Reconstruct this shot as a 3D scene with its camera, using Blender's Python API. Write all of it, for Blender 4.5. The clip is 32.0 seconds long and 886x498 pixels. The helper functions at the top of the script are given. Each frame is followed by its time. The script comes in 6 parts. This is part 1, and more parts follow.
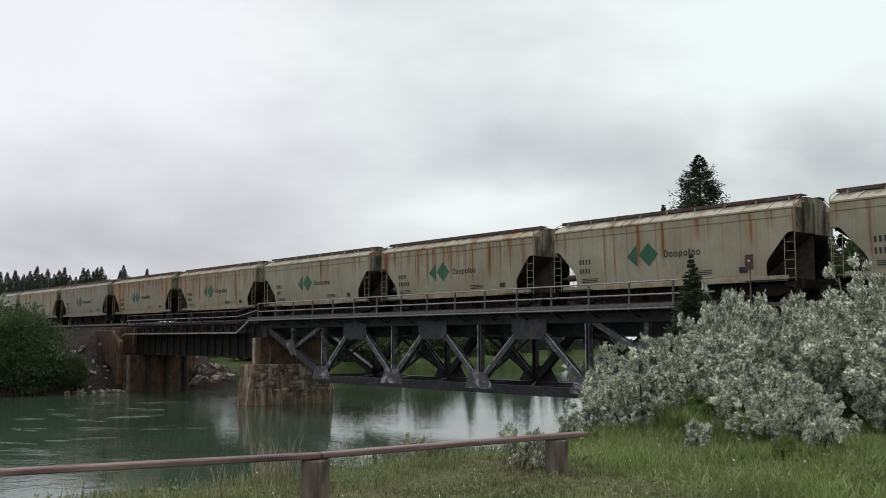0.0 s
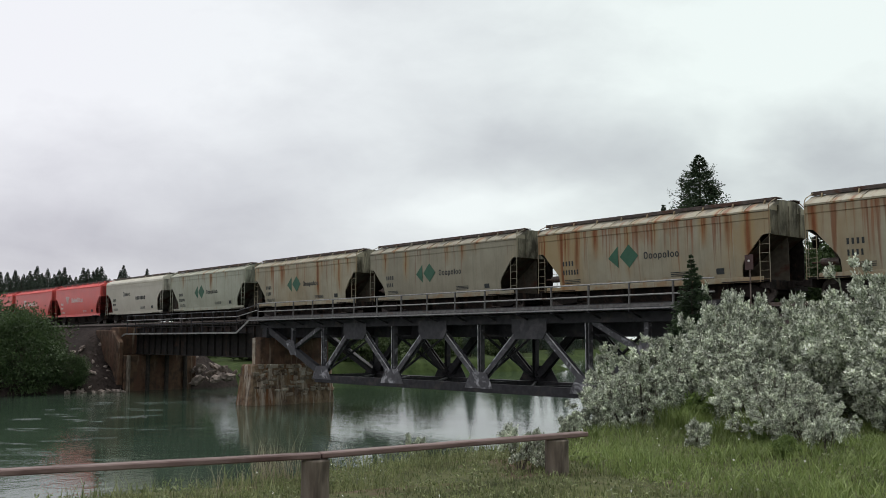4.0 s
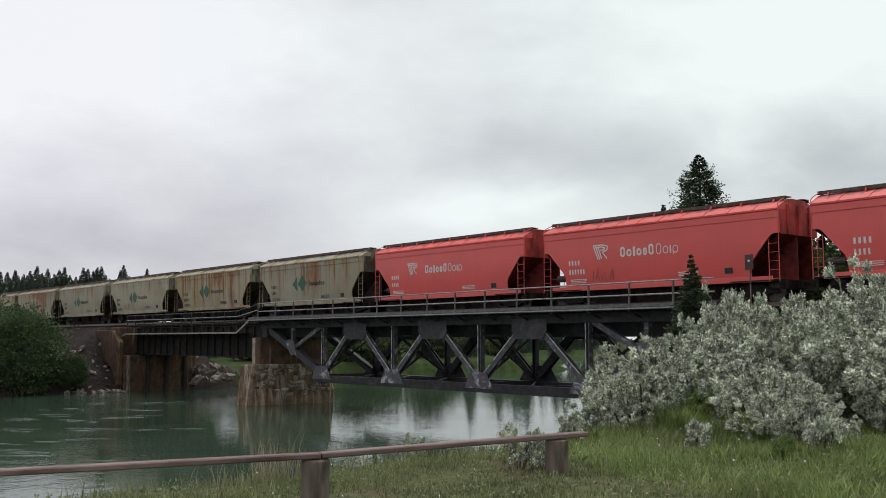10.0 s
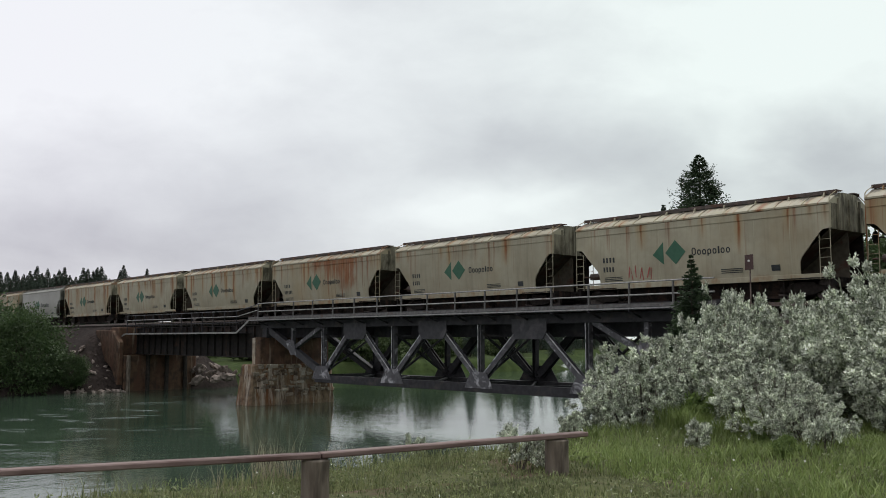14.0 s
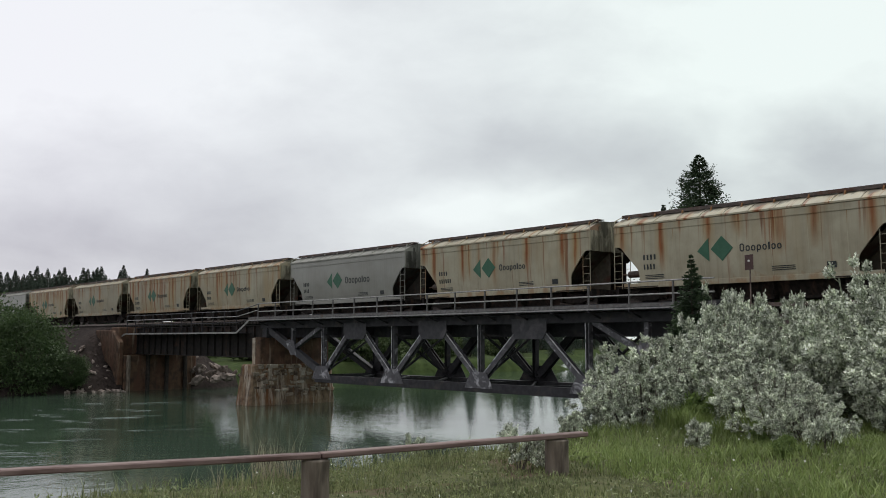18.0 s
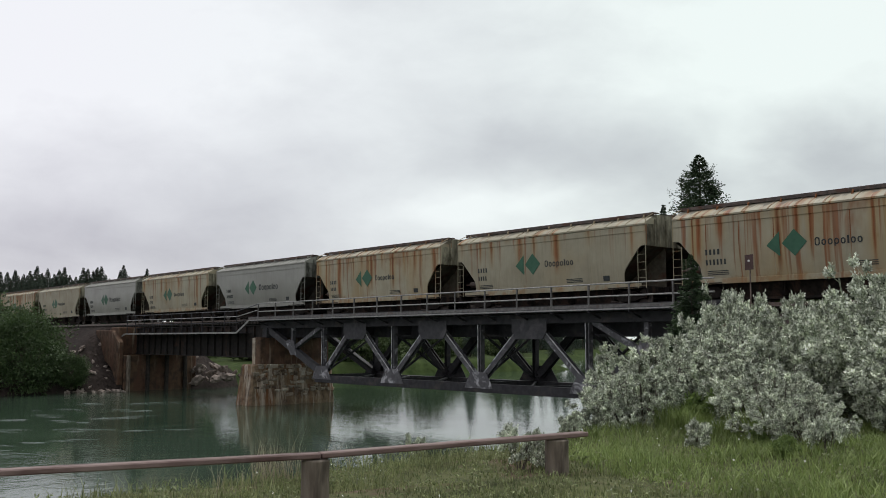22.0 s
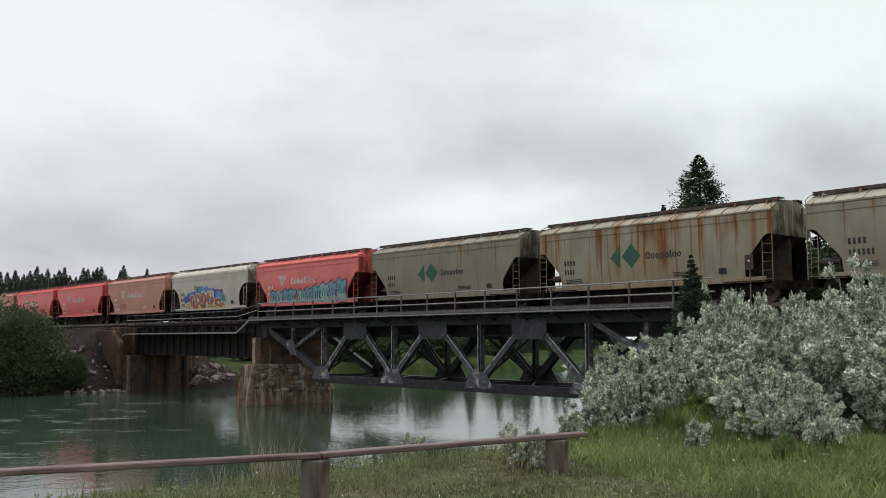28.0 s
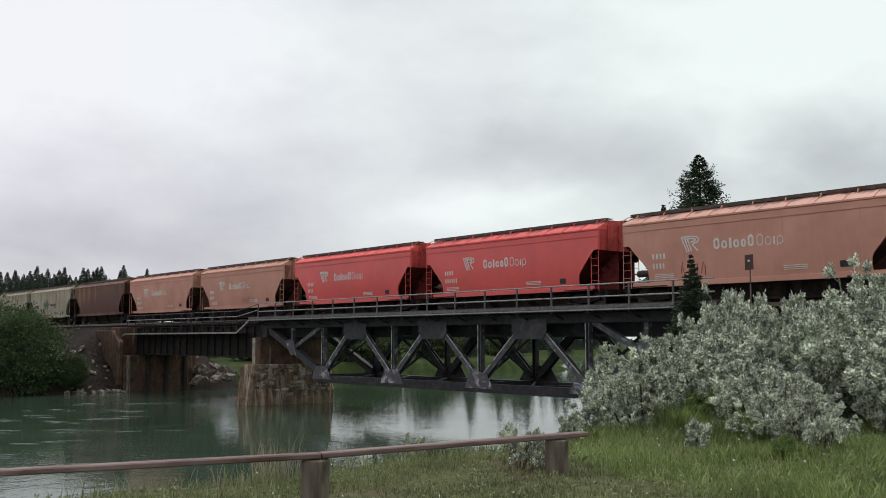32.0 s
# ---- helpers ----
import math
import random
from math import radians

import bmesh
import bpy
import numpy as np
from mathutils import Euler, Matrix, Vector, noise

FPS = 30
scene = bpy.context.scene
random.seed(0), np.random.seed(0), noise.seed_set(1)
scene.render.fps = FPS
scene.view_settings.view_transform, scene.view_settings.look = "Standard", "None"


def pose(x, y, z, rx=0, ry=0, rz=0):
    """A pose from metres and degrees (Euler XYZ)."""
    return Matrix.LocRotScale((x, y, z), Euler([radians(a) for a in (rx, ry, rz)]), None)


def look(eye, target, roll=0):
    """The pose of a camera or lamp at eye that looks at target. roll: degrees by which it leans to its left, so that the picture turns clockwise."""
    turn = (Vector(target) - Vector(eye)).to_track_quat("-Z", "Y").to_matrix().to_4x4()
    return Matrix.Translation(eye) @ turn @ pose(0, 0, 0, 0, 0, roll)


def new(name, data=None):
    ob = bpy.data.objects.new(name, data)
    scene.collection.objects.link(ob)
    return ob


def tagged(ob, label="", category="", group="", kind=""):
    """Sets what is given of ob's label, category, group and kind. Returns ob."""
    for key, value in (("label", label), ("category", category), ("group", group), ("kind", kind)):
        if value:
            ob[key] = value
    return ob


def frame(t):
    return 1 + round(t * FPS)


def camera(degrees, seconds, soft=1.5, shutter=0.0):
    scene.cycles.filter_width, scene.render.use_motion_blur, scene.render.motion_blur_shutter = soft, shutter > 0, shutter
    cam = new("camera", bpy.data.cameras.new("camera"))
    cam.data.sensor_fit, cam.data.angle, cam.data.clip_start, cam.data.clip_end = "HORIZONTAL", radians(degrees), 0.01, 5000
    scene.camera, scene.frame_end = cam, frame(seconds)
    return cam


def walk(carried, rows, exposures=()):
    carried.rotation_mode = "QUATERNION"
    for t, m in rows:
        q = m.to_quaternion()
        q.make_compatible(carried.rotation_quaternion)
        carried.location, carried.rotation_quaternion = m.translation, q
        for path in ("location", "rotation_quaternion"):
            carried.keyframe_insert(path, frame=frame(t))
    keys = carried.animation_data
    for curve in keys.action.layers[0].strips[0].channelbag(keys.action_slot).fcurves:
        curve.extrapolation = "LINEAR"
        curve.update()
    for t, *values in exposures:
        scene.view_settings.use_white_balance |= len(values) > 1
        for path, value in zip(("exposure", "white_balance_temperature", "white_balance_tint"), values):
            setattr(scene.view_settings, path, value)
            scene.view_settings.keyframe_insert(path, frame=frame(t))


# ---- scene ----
# ---- camera: on a tripod on the near bank, looking upstream along the bridge ----
EYE = Vector((0.0, -38.81, 4.85))
cam = camera(50.03, 32.0, soft=0.9)
AIM = EYE + Vector((-0.7586, 0.6446, 0.0948)) * 10
walk(cam, [(0.0, look(EYE, AIM)), (32.0, look(EYE, AIM))])

# ---- world: bright overcast, with a weak broad sun ----
SKY_GREY = (0.515, 0.53, 0.557)
SKY_WHITE = (0.932, 0.985, 0.968)
world = bpy.data.worlds.new("overcast_sky")
scene.world = world
world.use_nodes = True


def sky_world():
    nt = world.node_tree
    nt.nodes.clear()
    L = nt.links.new
    out = nt.nodes.new("ShaderNodeOutputWorld")
    bg = nt.nodes.new("ShaderNodeBackground")
    bg.inputs["Strength"].default_value = 1.0
    tc = nt.nodes.new("ShaderNodeTexCoord")
    sky = nt.nodes.new("ShaderNodeTexSky")
    sky.sky_type = "NISHITA"
    sky.sun_disc = False
    sky.sun_elevation = radians(66)
    sky.sun_rotation = radians(-48)
    scale = nt.nodes.new("ShaderNodeMix")
    scale.data_type = "RGBA"
    scale.blend_type = "MULTIPLY"
    scale.inputs[0].default_value = 1.0
    scale.inputs[7].default_value = (0.10, 0.10, 0.10, 1)
    L(sky.outputs[0], scale.inputs[6])
    # cloud layer in flat sky coordinates round the middle of the valley, with soft thick and thin places
    def dot(axis_vector):
        d = nt.nodes.new("ShaderNodeVectorMath")
        d.operation = "DOT_PRODUCT"
        d.inputs[1].default_value = axis_vector
        L(tc.outputs["Generated"], d.inputs[0])
        return d.outputs["Value"]

    def math_node(op, a, b2=None):
        m = nt.nodes.new("ShaderNodeMath")
        m.operation = op
        for k, v in enumerate((a, b2)):
            if isinstance(v, (int, float)):
                m.inputs[k].default_value = v
            elif v is not None:
                L(v, m.inputs[k])
        return m.outputs[0]

    depth = math_node("MAXIMUM", dot((-0.7586, 0.6446, 0.0948)), 0.3)
    u = math_node("DIVIDE", dot((0.6475, 0.7621, 0.0)), depth)
    v = math_node("DIVIDE", dot((0.0723, -0.0614, 0.9955)), depth)
    flat = nt.nodes.new("ShaderNodeCombineXYZ")
    L(u, flat.inputs[0])
    L(v, flat.inputs[1])

    def noise_of(scale, stretch, shift, detail, rough=0.5):
        mp = nt.nodes.new("ShaderNodeMapping")
        mp.inputs["Scale"].default_value = stretch
        mp.inputs["Location"].default_value = shift
        L(flat.outputs[0], mp.inputs[0])
        n = nt.nodes.new("ShaderNodeTexNoise")
        n.inputs["Scale"].default_value = scale
        n.inputs["Detail"].default_value = detail
        n.inputs["Roughness"].default_value = rough
        n.inputs["Distortion"].default_value = 0.3
        L(mp.outputs[0], n.inputs["Vector"])
        return n.outputs[0]

    uw = math_node("ADD", u, math_node("MULTIPLY", math_node("SUBTRACT", noise_of(6.0, (1, 1.6, 1), (2, 0, 0), 4), 0.5), 0.16))
    vw = math_node("ADD", v, math_node("MULTIPLY", math_node("SUBTRACT", noise_of(6.0, (1, 1.6, 1), (7, 3, 0), 4), 0.5), 0.08))
    total = math_node("ADD", 0.65, math_node("MULTIPLY", math_node("SUBTRACT", noise_of(4.0, (1, 2.2, 1), (0.6, 1.7, 0), 6, 0.55), 0.5), 0.7))
    total = math_node("ADD", total, math_node("MULTIPLY", math_node("SUBTRACT", noise_of(11.0, (1, 1.8, 1), (3.1, 0.4, 0), 6, 0.6), 0.5), 0.35))
    for u0, v0, ru, rv, amount in CLOUD:
        a = math_node("POWER", math_node("MULTIPLY", math_node("SUBTRACT", uw, u0), 1 / ru), 2.0)
        q = math_node("POWER", math_node("MULTIPLY", math_node("SUBTRACT", vw, v0), 1 / rv), 2.0)
        a = math_node("MULTIPLY", math_node("ADD", a, q), -1.0)
        total = math_node("ADD", total, math_node("MULTIPLY", math_node("POWER", 2.718, a), amount))
    ramp = nt.nodes.new("ShaderNodeValToRGB")
    ramp.color_ramp.elements[0].position = 0.0
    ramp.color_ramp.elements[0].color = (*SKY_GREY, 1)
    ramp.color_ramp.elements[1].position = 1.0
    ramp.color_ramp.elements[1].color = (*SKY_WHITE, 1)
    L(total, ramp.inputs[0])
    # the camera's colour vignette put into the sky: faintly violet downriver, faintly green upriver
    tint = nt.nodes.new("ShaderNodeValToRGB")
    tint.color_ramp.elements[0].position = 0.10
    tint.color_ramp.elements[0].color = (1.0, 0.948, 1.005, 1)
    tint.color_ramp.elements[1].position = 0.75
    tint.color_ramp.elements[1].color = (0.975, 1.0, 0.985, 1)
    L(math_node("ADD", u, 0.5), tint.inputs[0])
    toned = nt.nodes.new("ShaderNodeMix")
    toned.data_type = "RGBA"
    toned.blend_type = "MULTIPLY"
    toned.inputs[0].default_value = 1.0
    L(ramp.outputs[0], toned.inputs[6])
    L(tint.outputs[0], toned.inputs[7])
    mix = nt.nodes.new("ShaderNodeMix")
    mix.data_type = "RGBA"
    mix.inputs[0].default_value = 0.93
    L(scale.outputs[2], mix.inputs[6])
    L(toned.outputs[2], mix.inputs[7])
    L(mix.outputs[2], bg.inputs["Color"])
    L(bg.outputs[0], out.inputs[0])


# thick (-) and thin (+) places of the cloud: centre and radii in the sky coordinates, amount
CLOUD = [
    (-0.437, 0.227, 0.250, 0.095, 0.55),
    (0.396, 0.209, 0.250, 0.089, 0.55),
    (0.033, 0.043, 0.089, 0.024, 0.42),
    (0.129, 0.105, 0.179, 0.042, -0.44),
    (-0.110, 0.084, 0.167, 0.036, 0.02),
    (-0.180, 0.130, 0.120, 0.030, 0.12),
    (-0.377, 0.001, 0.226, 0.045, -0.50),
    (0.426, 0.090, 0.101, 0.050, -0.65),
    (0.250, 0.075, 0.110, 0.035, -0.22),
    (0.313, 0.107, 0.048, 0.027, 0.30),
    (-0.008, 0.227, 0.101, 0.036, -0.02),
    (-0.217, 0.182, 0.083, 0.033, 0.15),
    (-0.276, 0.042, 0.179, 0.048, -0.12),
    # unseen thick place behind the train, added to darken the river's reflection
    (0.000, -0.035, 0.200, 0.035, -0.40),
    (0.236, 0.149, 0.095, 0.036, -0.20),
]
sky_world()
sun = new("sun", bpy.data.lights.new("sun", "SUN"))
sun.data.energy = 1.5
sun.data.angle = radians(18)
sun.data.color = (1.0, 0.97, 0.93)
sun.matrix_world = look((-20, 18, 60), (0, 0, 0))
scene.view_settings.exposure = 0.0


# ---- materials ----
def base_material(name):
    m = bpy.data.materials.new(name)
    m.use_nodes = True
    nt = m.node_tree
    return m, nt, nt.nodes["Principled BSDF"]


def node_noise(nt, vec, scale, detail=4.0, rough=0.55, distortion=0.0):
    n = nt.nodes.new("ShaderNodeTexNoise")
    n.inputs["Scale"].default_value = scale
    n.inputs["Detail"].default_value = detail
    n.inputs["Roughness"].default_value = rough
    n.inputs["Distortion"].default_value = distortion
    nt.links.new(vec, n.inputs["Vector"])
    return n.outputs[0]


def node_coords(nt, stretch=(1, 1, 1), shift=(0, 0, 0)):
    tc = nt.nodes.new("ShaderNodeTexCoord")
    mp = nt.nodes.new("ShaderNodeMapping")
    mp.inputs["Scale"].default_value = stretch
    mp.inputs["Location"].default_value = shift
    nt.links.new(tc.outputs["Object"], mp.inputs[0])
    return mp.outputs[0]


def node_range(nt, val, a, b, c=0.0, d=1.0):
    r = nt.nodes.new("ShaderNodeMapRange")
    for i, v in enumerate((a, b, c, d)):
        r.inputs[i + 1].default_value = v
    nt.links.new(val, r.inputs[0])
    return r.outputs[0]


def node_mix(nt, fac, a, b, blend="MIX"):
    m = nt.nodes.new("ShaderNodeMix")
    m.data_type = "RGBA"
    m.blend_type = blend
    for sock, v in ((m.inputs[0], fac), (m.inputs[6], a), (m.inputs[7], b)):
        if isinstance(v, (int, float)):
            sock.default_value = v
        elif isinstance(v, tuple):
            sock.default_value = (*v, 1)
        else:
            nt.links.new(v, sock)
    return m.outputs[2]


def node_bump(nt, bsdf, height, strength, dist):
    b = nt.nodes.new("ShaderNodeBump")
    b.inputs["Strength"].default_value = strength
    b.inputs["Distance"].default_value = dist
    nt.links.new(height, b.inputs["Height"])
    nt.links.new(b.outputs[0], bsdf.inputs["Normal"])


def surface(name, c1, c2, scale, rough=0.7, metal=0.0, c3=None, scale3=1.0, cut3=0.55, bump=0.3, dist=0.01, stretch=(1, 1, 1), island=0.0, spec=0.4):
    """A two-scale noise surface: c1 to c2 by fine grain, c3 in larger stains."""
    m, nt, b = base_material(name)
    vec = node_coords(nt, stretch)
    fine = node_noise(nt, vec, scale, 6)
    col = node_mix(nt, node_range(nt, fine, 0.35, 0.65), c1, c2)
    if c3:
        big = node_noise(nt, vec, scale3, 4, 0.6, 0.6)
        col = node_mix(nt, node_range(nt, big, cut3 - 0.04, cut3 + 0.08), col, c3)
    if island:
        geo = nt.nodes.new("ShaderNodeNewGeometry")
        shade = node_range(nt, geo.outputs["Random Per Island"], 0, 1, 1 - island, 1 + island)
        hsv = nt.nodes.new("ShaderNodeHueSaturation")
        nt.links.new(shade, hsv.inputs["Value"])
        nt.links.new(col, hsv.inputs["Color"])
        col = hsv.outputs[0]
    nt.links.new(col, b.inputs["Base Color"])
    b.inputs["Roughness"].default_value = rough
    b.inputs["Metallic"].default_value = metal
    b.inputs["Specular IOR Level"].default_value = spec
    if bump:
        node_bump(nt, b, fine, bump, dist)
    return m


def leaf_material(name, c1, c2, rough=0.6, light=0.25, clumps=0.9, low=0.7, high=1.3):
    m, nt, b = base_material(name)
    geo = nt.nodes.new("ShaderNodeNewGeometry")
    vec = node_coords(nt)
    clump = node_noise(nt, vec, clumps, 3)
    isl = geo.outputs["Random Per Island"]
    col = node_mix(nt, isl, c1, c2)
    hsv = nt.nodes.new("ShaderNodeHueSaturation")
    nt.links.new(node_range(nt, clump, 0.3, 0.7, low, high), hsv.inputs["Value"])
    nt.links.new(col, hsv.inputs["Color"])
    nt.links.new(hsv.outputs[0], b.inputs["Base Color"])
    b.inputs["Roughness"].default_value = rough
    tr = nt.nodes.new("ShaderNodeBsdfTranslucent")
    nt.links.new(hsv.outputs[0], tr.inputs["Color"])
    ms = nt.nodes.new("ShaderNodeMixShader")
    ms.inputs[0].default_value = light
    nt.links.new(b.outputs[0], ms.inputs[1])
    nt.links.new(tr.outputs[0], ms.inputs[2])
    nt.links.new(ms.outputs[0], nt.nodes["Material Output"].inputs[0])
    return m


def node_math(nt, op, a, b=None, clamp=False):
    m = nt.nodes.new("ShaderNodeMath")
    m.operation = op
    m.use_clamp = clamp
    for k, v in enumerate((a, b)):
        if isinstance(v, (int, float)):
            m.inputs[k].default_value = v
        elif v is not None:
            nt.links.new(v, m.inputs[k])
    return m.outputs[0]


def car_paint(name, paint, dirt, rust, seed, rust_colour=(0.205, 0.062, 0.020), gloss=0.5, broad=0.0, grimy=0.45, crown=False):
    """Weathered wagon paint: soft rust runs from the roof seams that trail down the side, ochre stain round them, grime in clouds."""
    m, nt, b = base_material(name)
    L = nt.links.new
    tc = nt.nodes.new("ShaderNodeTexCoord")
    sep = nt.nodes.new("ShaderNodeSeparateXYZ")
    L(tc.outputs["Object"], sep.inputs[0])
    px, pz = sep.outputs[0], sep.outputs[2]

    def runs(freq, drift, shift):
        mp = nt.nodes.new("ShaderNodeMapping")
        mp.inputs["Scale"].default_value = (freq, 0.4, drift)
        mp.inputs["Location"].default_value = (seed * 7.31 + shift, seed * 1.7, shift)
        L(tc.outputs["Object"], mp.inputs[0])
        return mp.outputs[0]

    def random_of(value, shift):
        w = nt.nodes.new("ShaderNodeTexWhiteNoise")
        w.noise_dimensions = "1D"
        L(node_math(nt, "ADD", value, seed * 3.17 + shift), w.inputs["W"])
        return w.outputs["Value"]

    fine = node_noise(nt, runs(6.0, 0.25, 2.0), 1.0, 4, 0.6)
    grime = node_noise(nt, runs(0.5, 0.5, 9.0), 1.0, 5, 0.6)
    cloud = node_noise(nt, runs(2.2, 1.6, 17.0), 1.0, 5, 0.65)
    col = node_mix(nt, node_range(nt, grime, 0.36, 0.70, 0.0, 0.60), paint, dirt)
    col = node_mix(nt, node_range(nt, cloud, 0.50, 0.72, 0.0, 0.35 * grimy), col, tuple(0.62 * c for c in dirt))
    col = node_mix(nt, node_range(nt, fine, 0.50, 0.80, 0.0, 0.75 * grimy), col, tuple(0.55 * c for c in dirt))
    if rust:
        ochre = (0.33, 0.225, 0.095)
        rcol = node_mix(nt, node_range(nt, fine, 0.35, 0.65), tuple(0.62 * c for c in rust_colour), tuple(1.25 * c for c in rust_colour))
        breakup = node_range(nt, node_noise(nt, runs(5.0, 0.9, 27.0), 1.0, 4, 0.65), 0.30, 0.60, 0.65, 1.0)
        # ochre stain over whole panels
        wash = node_noise(nt, runs(0.32, 0.16, 41.0), 1.0, 4, 0.6, 0.3)
        col = node_mix(nt, node_range(nt, wash, 0.68 - 0.24 * rust, 0.94 - 0.24 * rust, 0.0, 0.10 + 0.55 * rust), col, ochre)
        # runs from the roof seams: each seam has its own chance, breadth and length
        total = None
        for pitch, chance, size, k in ((1.27, 0.95, 1.0, 0.0), (0.83, 0.55, 0.6, 50.0)):
            wob = node_math(nt, "MULTIPLY", node_math(nt, "SUBTRACT", node_noise(nt, runs(1.6, 0.5, 60.0 + k), 1.0, 3), 0.5), 0.20)
            cell = node_math(nt, "ADD", node_math(nt, "MULTIPLY", node_math(nt, "ADD", px, 20.0 + 0.37 * k), 1 / pitch), wob)
            number = node_math(nt, "FLOOR", cell)
            away = node_math(nt, "ABSOLUTE", node_math(nt, "SUBTRACT", node_math(nt, "FRACT", cell), node_math(nt, "ADD", 0.3, node_math(nt, "MULTIPLY", random_of(number, 5.0 + k), 0.4))))
            here = node_range(nt, random_of(number, 11.0 + k), 1.0 - chance * rust, 1.0 - 0.65 * chance * rust, 0.0, 1.0)
            reach = node_math(nt, "ADD", 0.35, node_math(nt, "MULTIPLY", random_of(number, 23.0 + k), (0.9 + 2.6 * rust) * (0.6 + 0.4 * size)))
            fade = node_math(nt, "MULTIPLY", node_math(nt, "SUBTRACT", pz, node_math(nt, "SUBTRACT", 4.1, reach)), 0.85, True)
            broadness = node_math(nt, "ADD", 0.05, node_math(nt, "MULTIPLY", random_of(number, 31.0 + k), 0.11 * size))
            core = node_math(nt, "SUBTRACT", 1.25, node_math(nt, "DIVIDE", away, broadness), True)
            one = node_math(nt, "MULTIPLY", node_math(nt, "MULTIPLY", core, here), fade)
            halo = node_math(nt, "MULTIPLY", node_math(nt, "MULTIPLY", node_math(nt, "SUBTRACT", 1.0, node_math(nt, "DIVIDE", away, 0.34), True), here), fade)
            col = node_mix(nt, node_math(nt, "MULTIPLY", halo, 0.80), col, ochre)
            total = one if total is None else node_math(nt, "MAXIMUM", total, one)
        col = node_mix(nt, node_math(nt, "MULTIPLY", node_math(nt, "MULTIPLY", total, breakup), 0.95), col, rcol)
        # fine drips between the seams and flakes along the foot
        drip = node_noise(nt, runs(3.6, 0.10, 0.0), 1.0, 3, 0.6)
        need = node_range(nt, pz, 4.2, 1.2, 0.60 - 0.11 * rust, 0.72 - 0.13 * rust)
        col = node_mix(nt, node_range(nt, node_math(nt, "SUBTRACT", drip, need), 0.0, 0.12, 0.0, 0.75), col, rcol)
        foot = node_noise(nt, runs(1.6, 1.2, 31.0), 1.0, 4, 0.65)
        low_need = node_range(nt, pz, 1.0, 1.8, 0.56 - 0.14 * rust, 0.86)
        col = node_mix(nt, node_range(nt, node_math(nt, "SUBTRACT", foot, low_need), -0.01, 0.14, 0.0, 0.60), col, node_mix(nt, 0.5, rcol, ochre))
    if broad:
        # broad stains spread from the roof and thin out downwards
        patch = node_noise(nt, runs(0.50, 0.22, 13.0), 1.0, 4, 0.6, 0.4)
        need = node_range(nt, pz, 4.0, 1.2, 0.52 - broad * 0.22, 0.64 - broad * 0.14)
        aside = node_math(nt, "MULTIPLY", node_math(nt, "SUBTRACT", px, 1.6), 0.42)
        need = node_math(nt, "ADD", need, node_math(nt, "MULTIPLY", node_math(nt, "MULTIPLY", aside, aside), 0.085))
        stain = node_range(nt, node_math(nt, "SUBTRACT", patch, need), -0.02, 0.12, 0.0, 0.95)
        col = node_mix(nt, node_math(nt, "MULTIPLY", stain, breakup), col, node_mix(nt, 0.12, rcol, ochre))
    if crown:
        # shade below the running boards painted in with dirt, with a ragged edge down the roof
        ragged = node_math(nt, "ADD", pz, node_math(nt, "MULTIPLY", node_math(nt, "SUBTRACT", node_noise(nt, runs(1.9, 0.6, 71.0), 1.0, 5, 0.65), 0.5), 0.9))
        col = node_mix(nt, node_range(nt, ragged, 4.24, 4.36, 0.0, 0.88), col, tuple(0.30 * c + 0.01 for c in dirt))
    L(col, b.inputs["Base Color"])
    b.inputs["Roughness"].default_value = gloss
    b.inputs["Specular IOR Level"].default_value = 0.5 if gloss < 0.4 else 0.22
    node_bump(nt, b, node_math(nt, "ADD", fine, cloud), 0.10, 0.01)
    return m


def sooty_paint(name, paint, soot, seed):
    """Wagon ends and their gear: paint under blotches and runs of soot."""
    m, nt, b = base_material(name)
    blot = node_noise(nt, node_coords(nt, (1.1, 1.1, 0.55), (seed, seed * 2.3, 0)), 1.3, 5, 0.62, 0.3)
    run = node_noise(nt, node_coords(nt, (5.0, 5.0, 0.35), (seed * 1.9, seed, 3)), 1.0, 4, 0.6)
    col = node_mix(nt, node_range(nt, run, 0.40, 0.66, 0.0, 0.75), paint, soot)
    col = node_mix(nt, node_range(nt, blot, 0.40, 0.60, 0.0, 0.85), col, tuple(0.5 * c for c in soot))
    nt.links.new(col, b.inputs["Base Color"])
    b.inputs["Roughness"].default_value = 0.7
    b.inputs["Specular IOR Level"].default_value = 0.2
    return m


def streaked(name, dark, mid, pale, rusty, cut):
    """Old concrete: mottled, with pale lime and rusty runs."""
    m, nt, b = base_material(name)
    blot = node_noise(nt, node_coords(nt), 1.5, 6, 0.62, 0.4)
    run = node_noise(nt, node_coords(nt, (2.4, 2.4, 0.22), (3, 8, 0)), 1.0, 5, 0.62, 0.2)
    rust_run = node_noise(nt, node_coords(nt, (1.7, 1.7, 0.28), (11, 1, 5)), 1.0, 5, 0.62, 0.3)
    col = node_mix(nt, node_range(nt, blot, 0.38, 0.62), dark, mid)
    col = node_mix(nt, node_range(nt, rust_run, 0.46, 0.62, 0.0, 0.85), col, rusty)
    col = node_mix(nt, node_range(nt, run, cut - 0.06, cut + 0.06, 0.0, 0.85), col, pale)
    nt.links.new(col, b.inputs["Base Color"])
    b.inputs["Roughness"].default_value = 0.88
    b.inputs["Specular IOR Level"].default_value = 0.25
    node_bump(nt, b, blot, 0.7, 0.04)
    return m


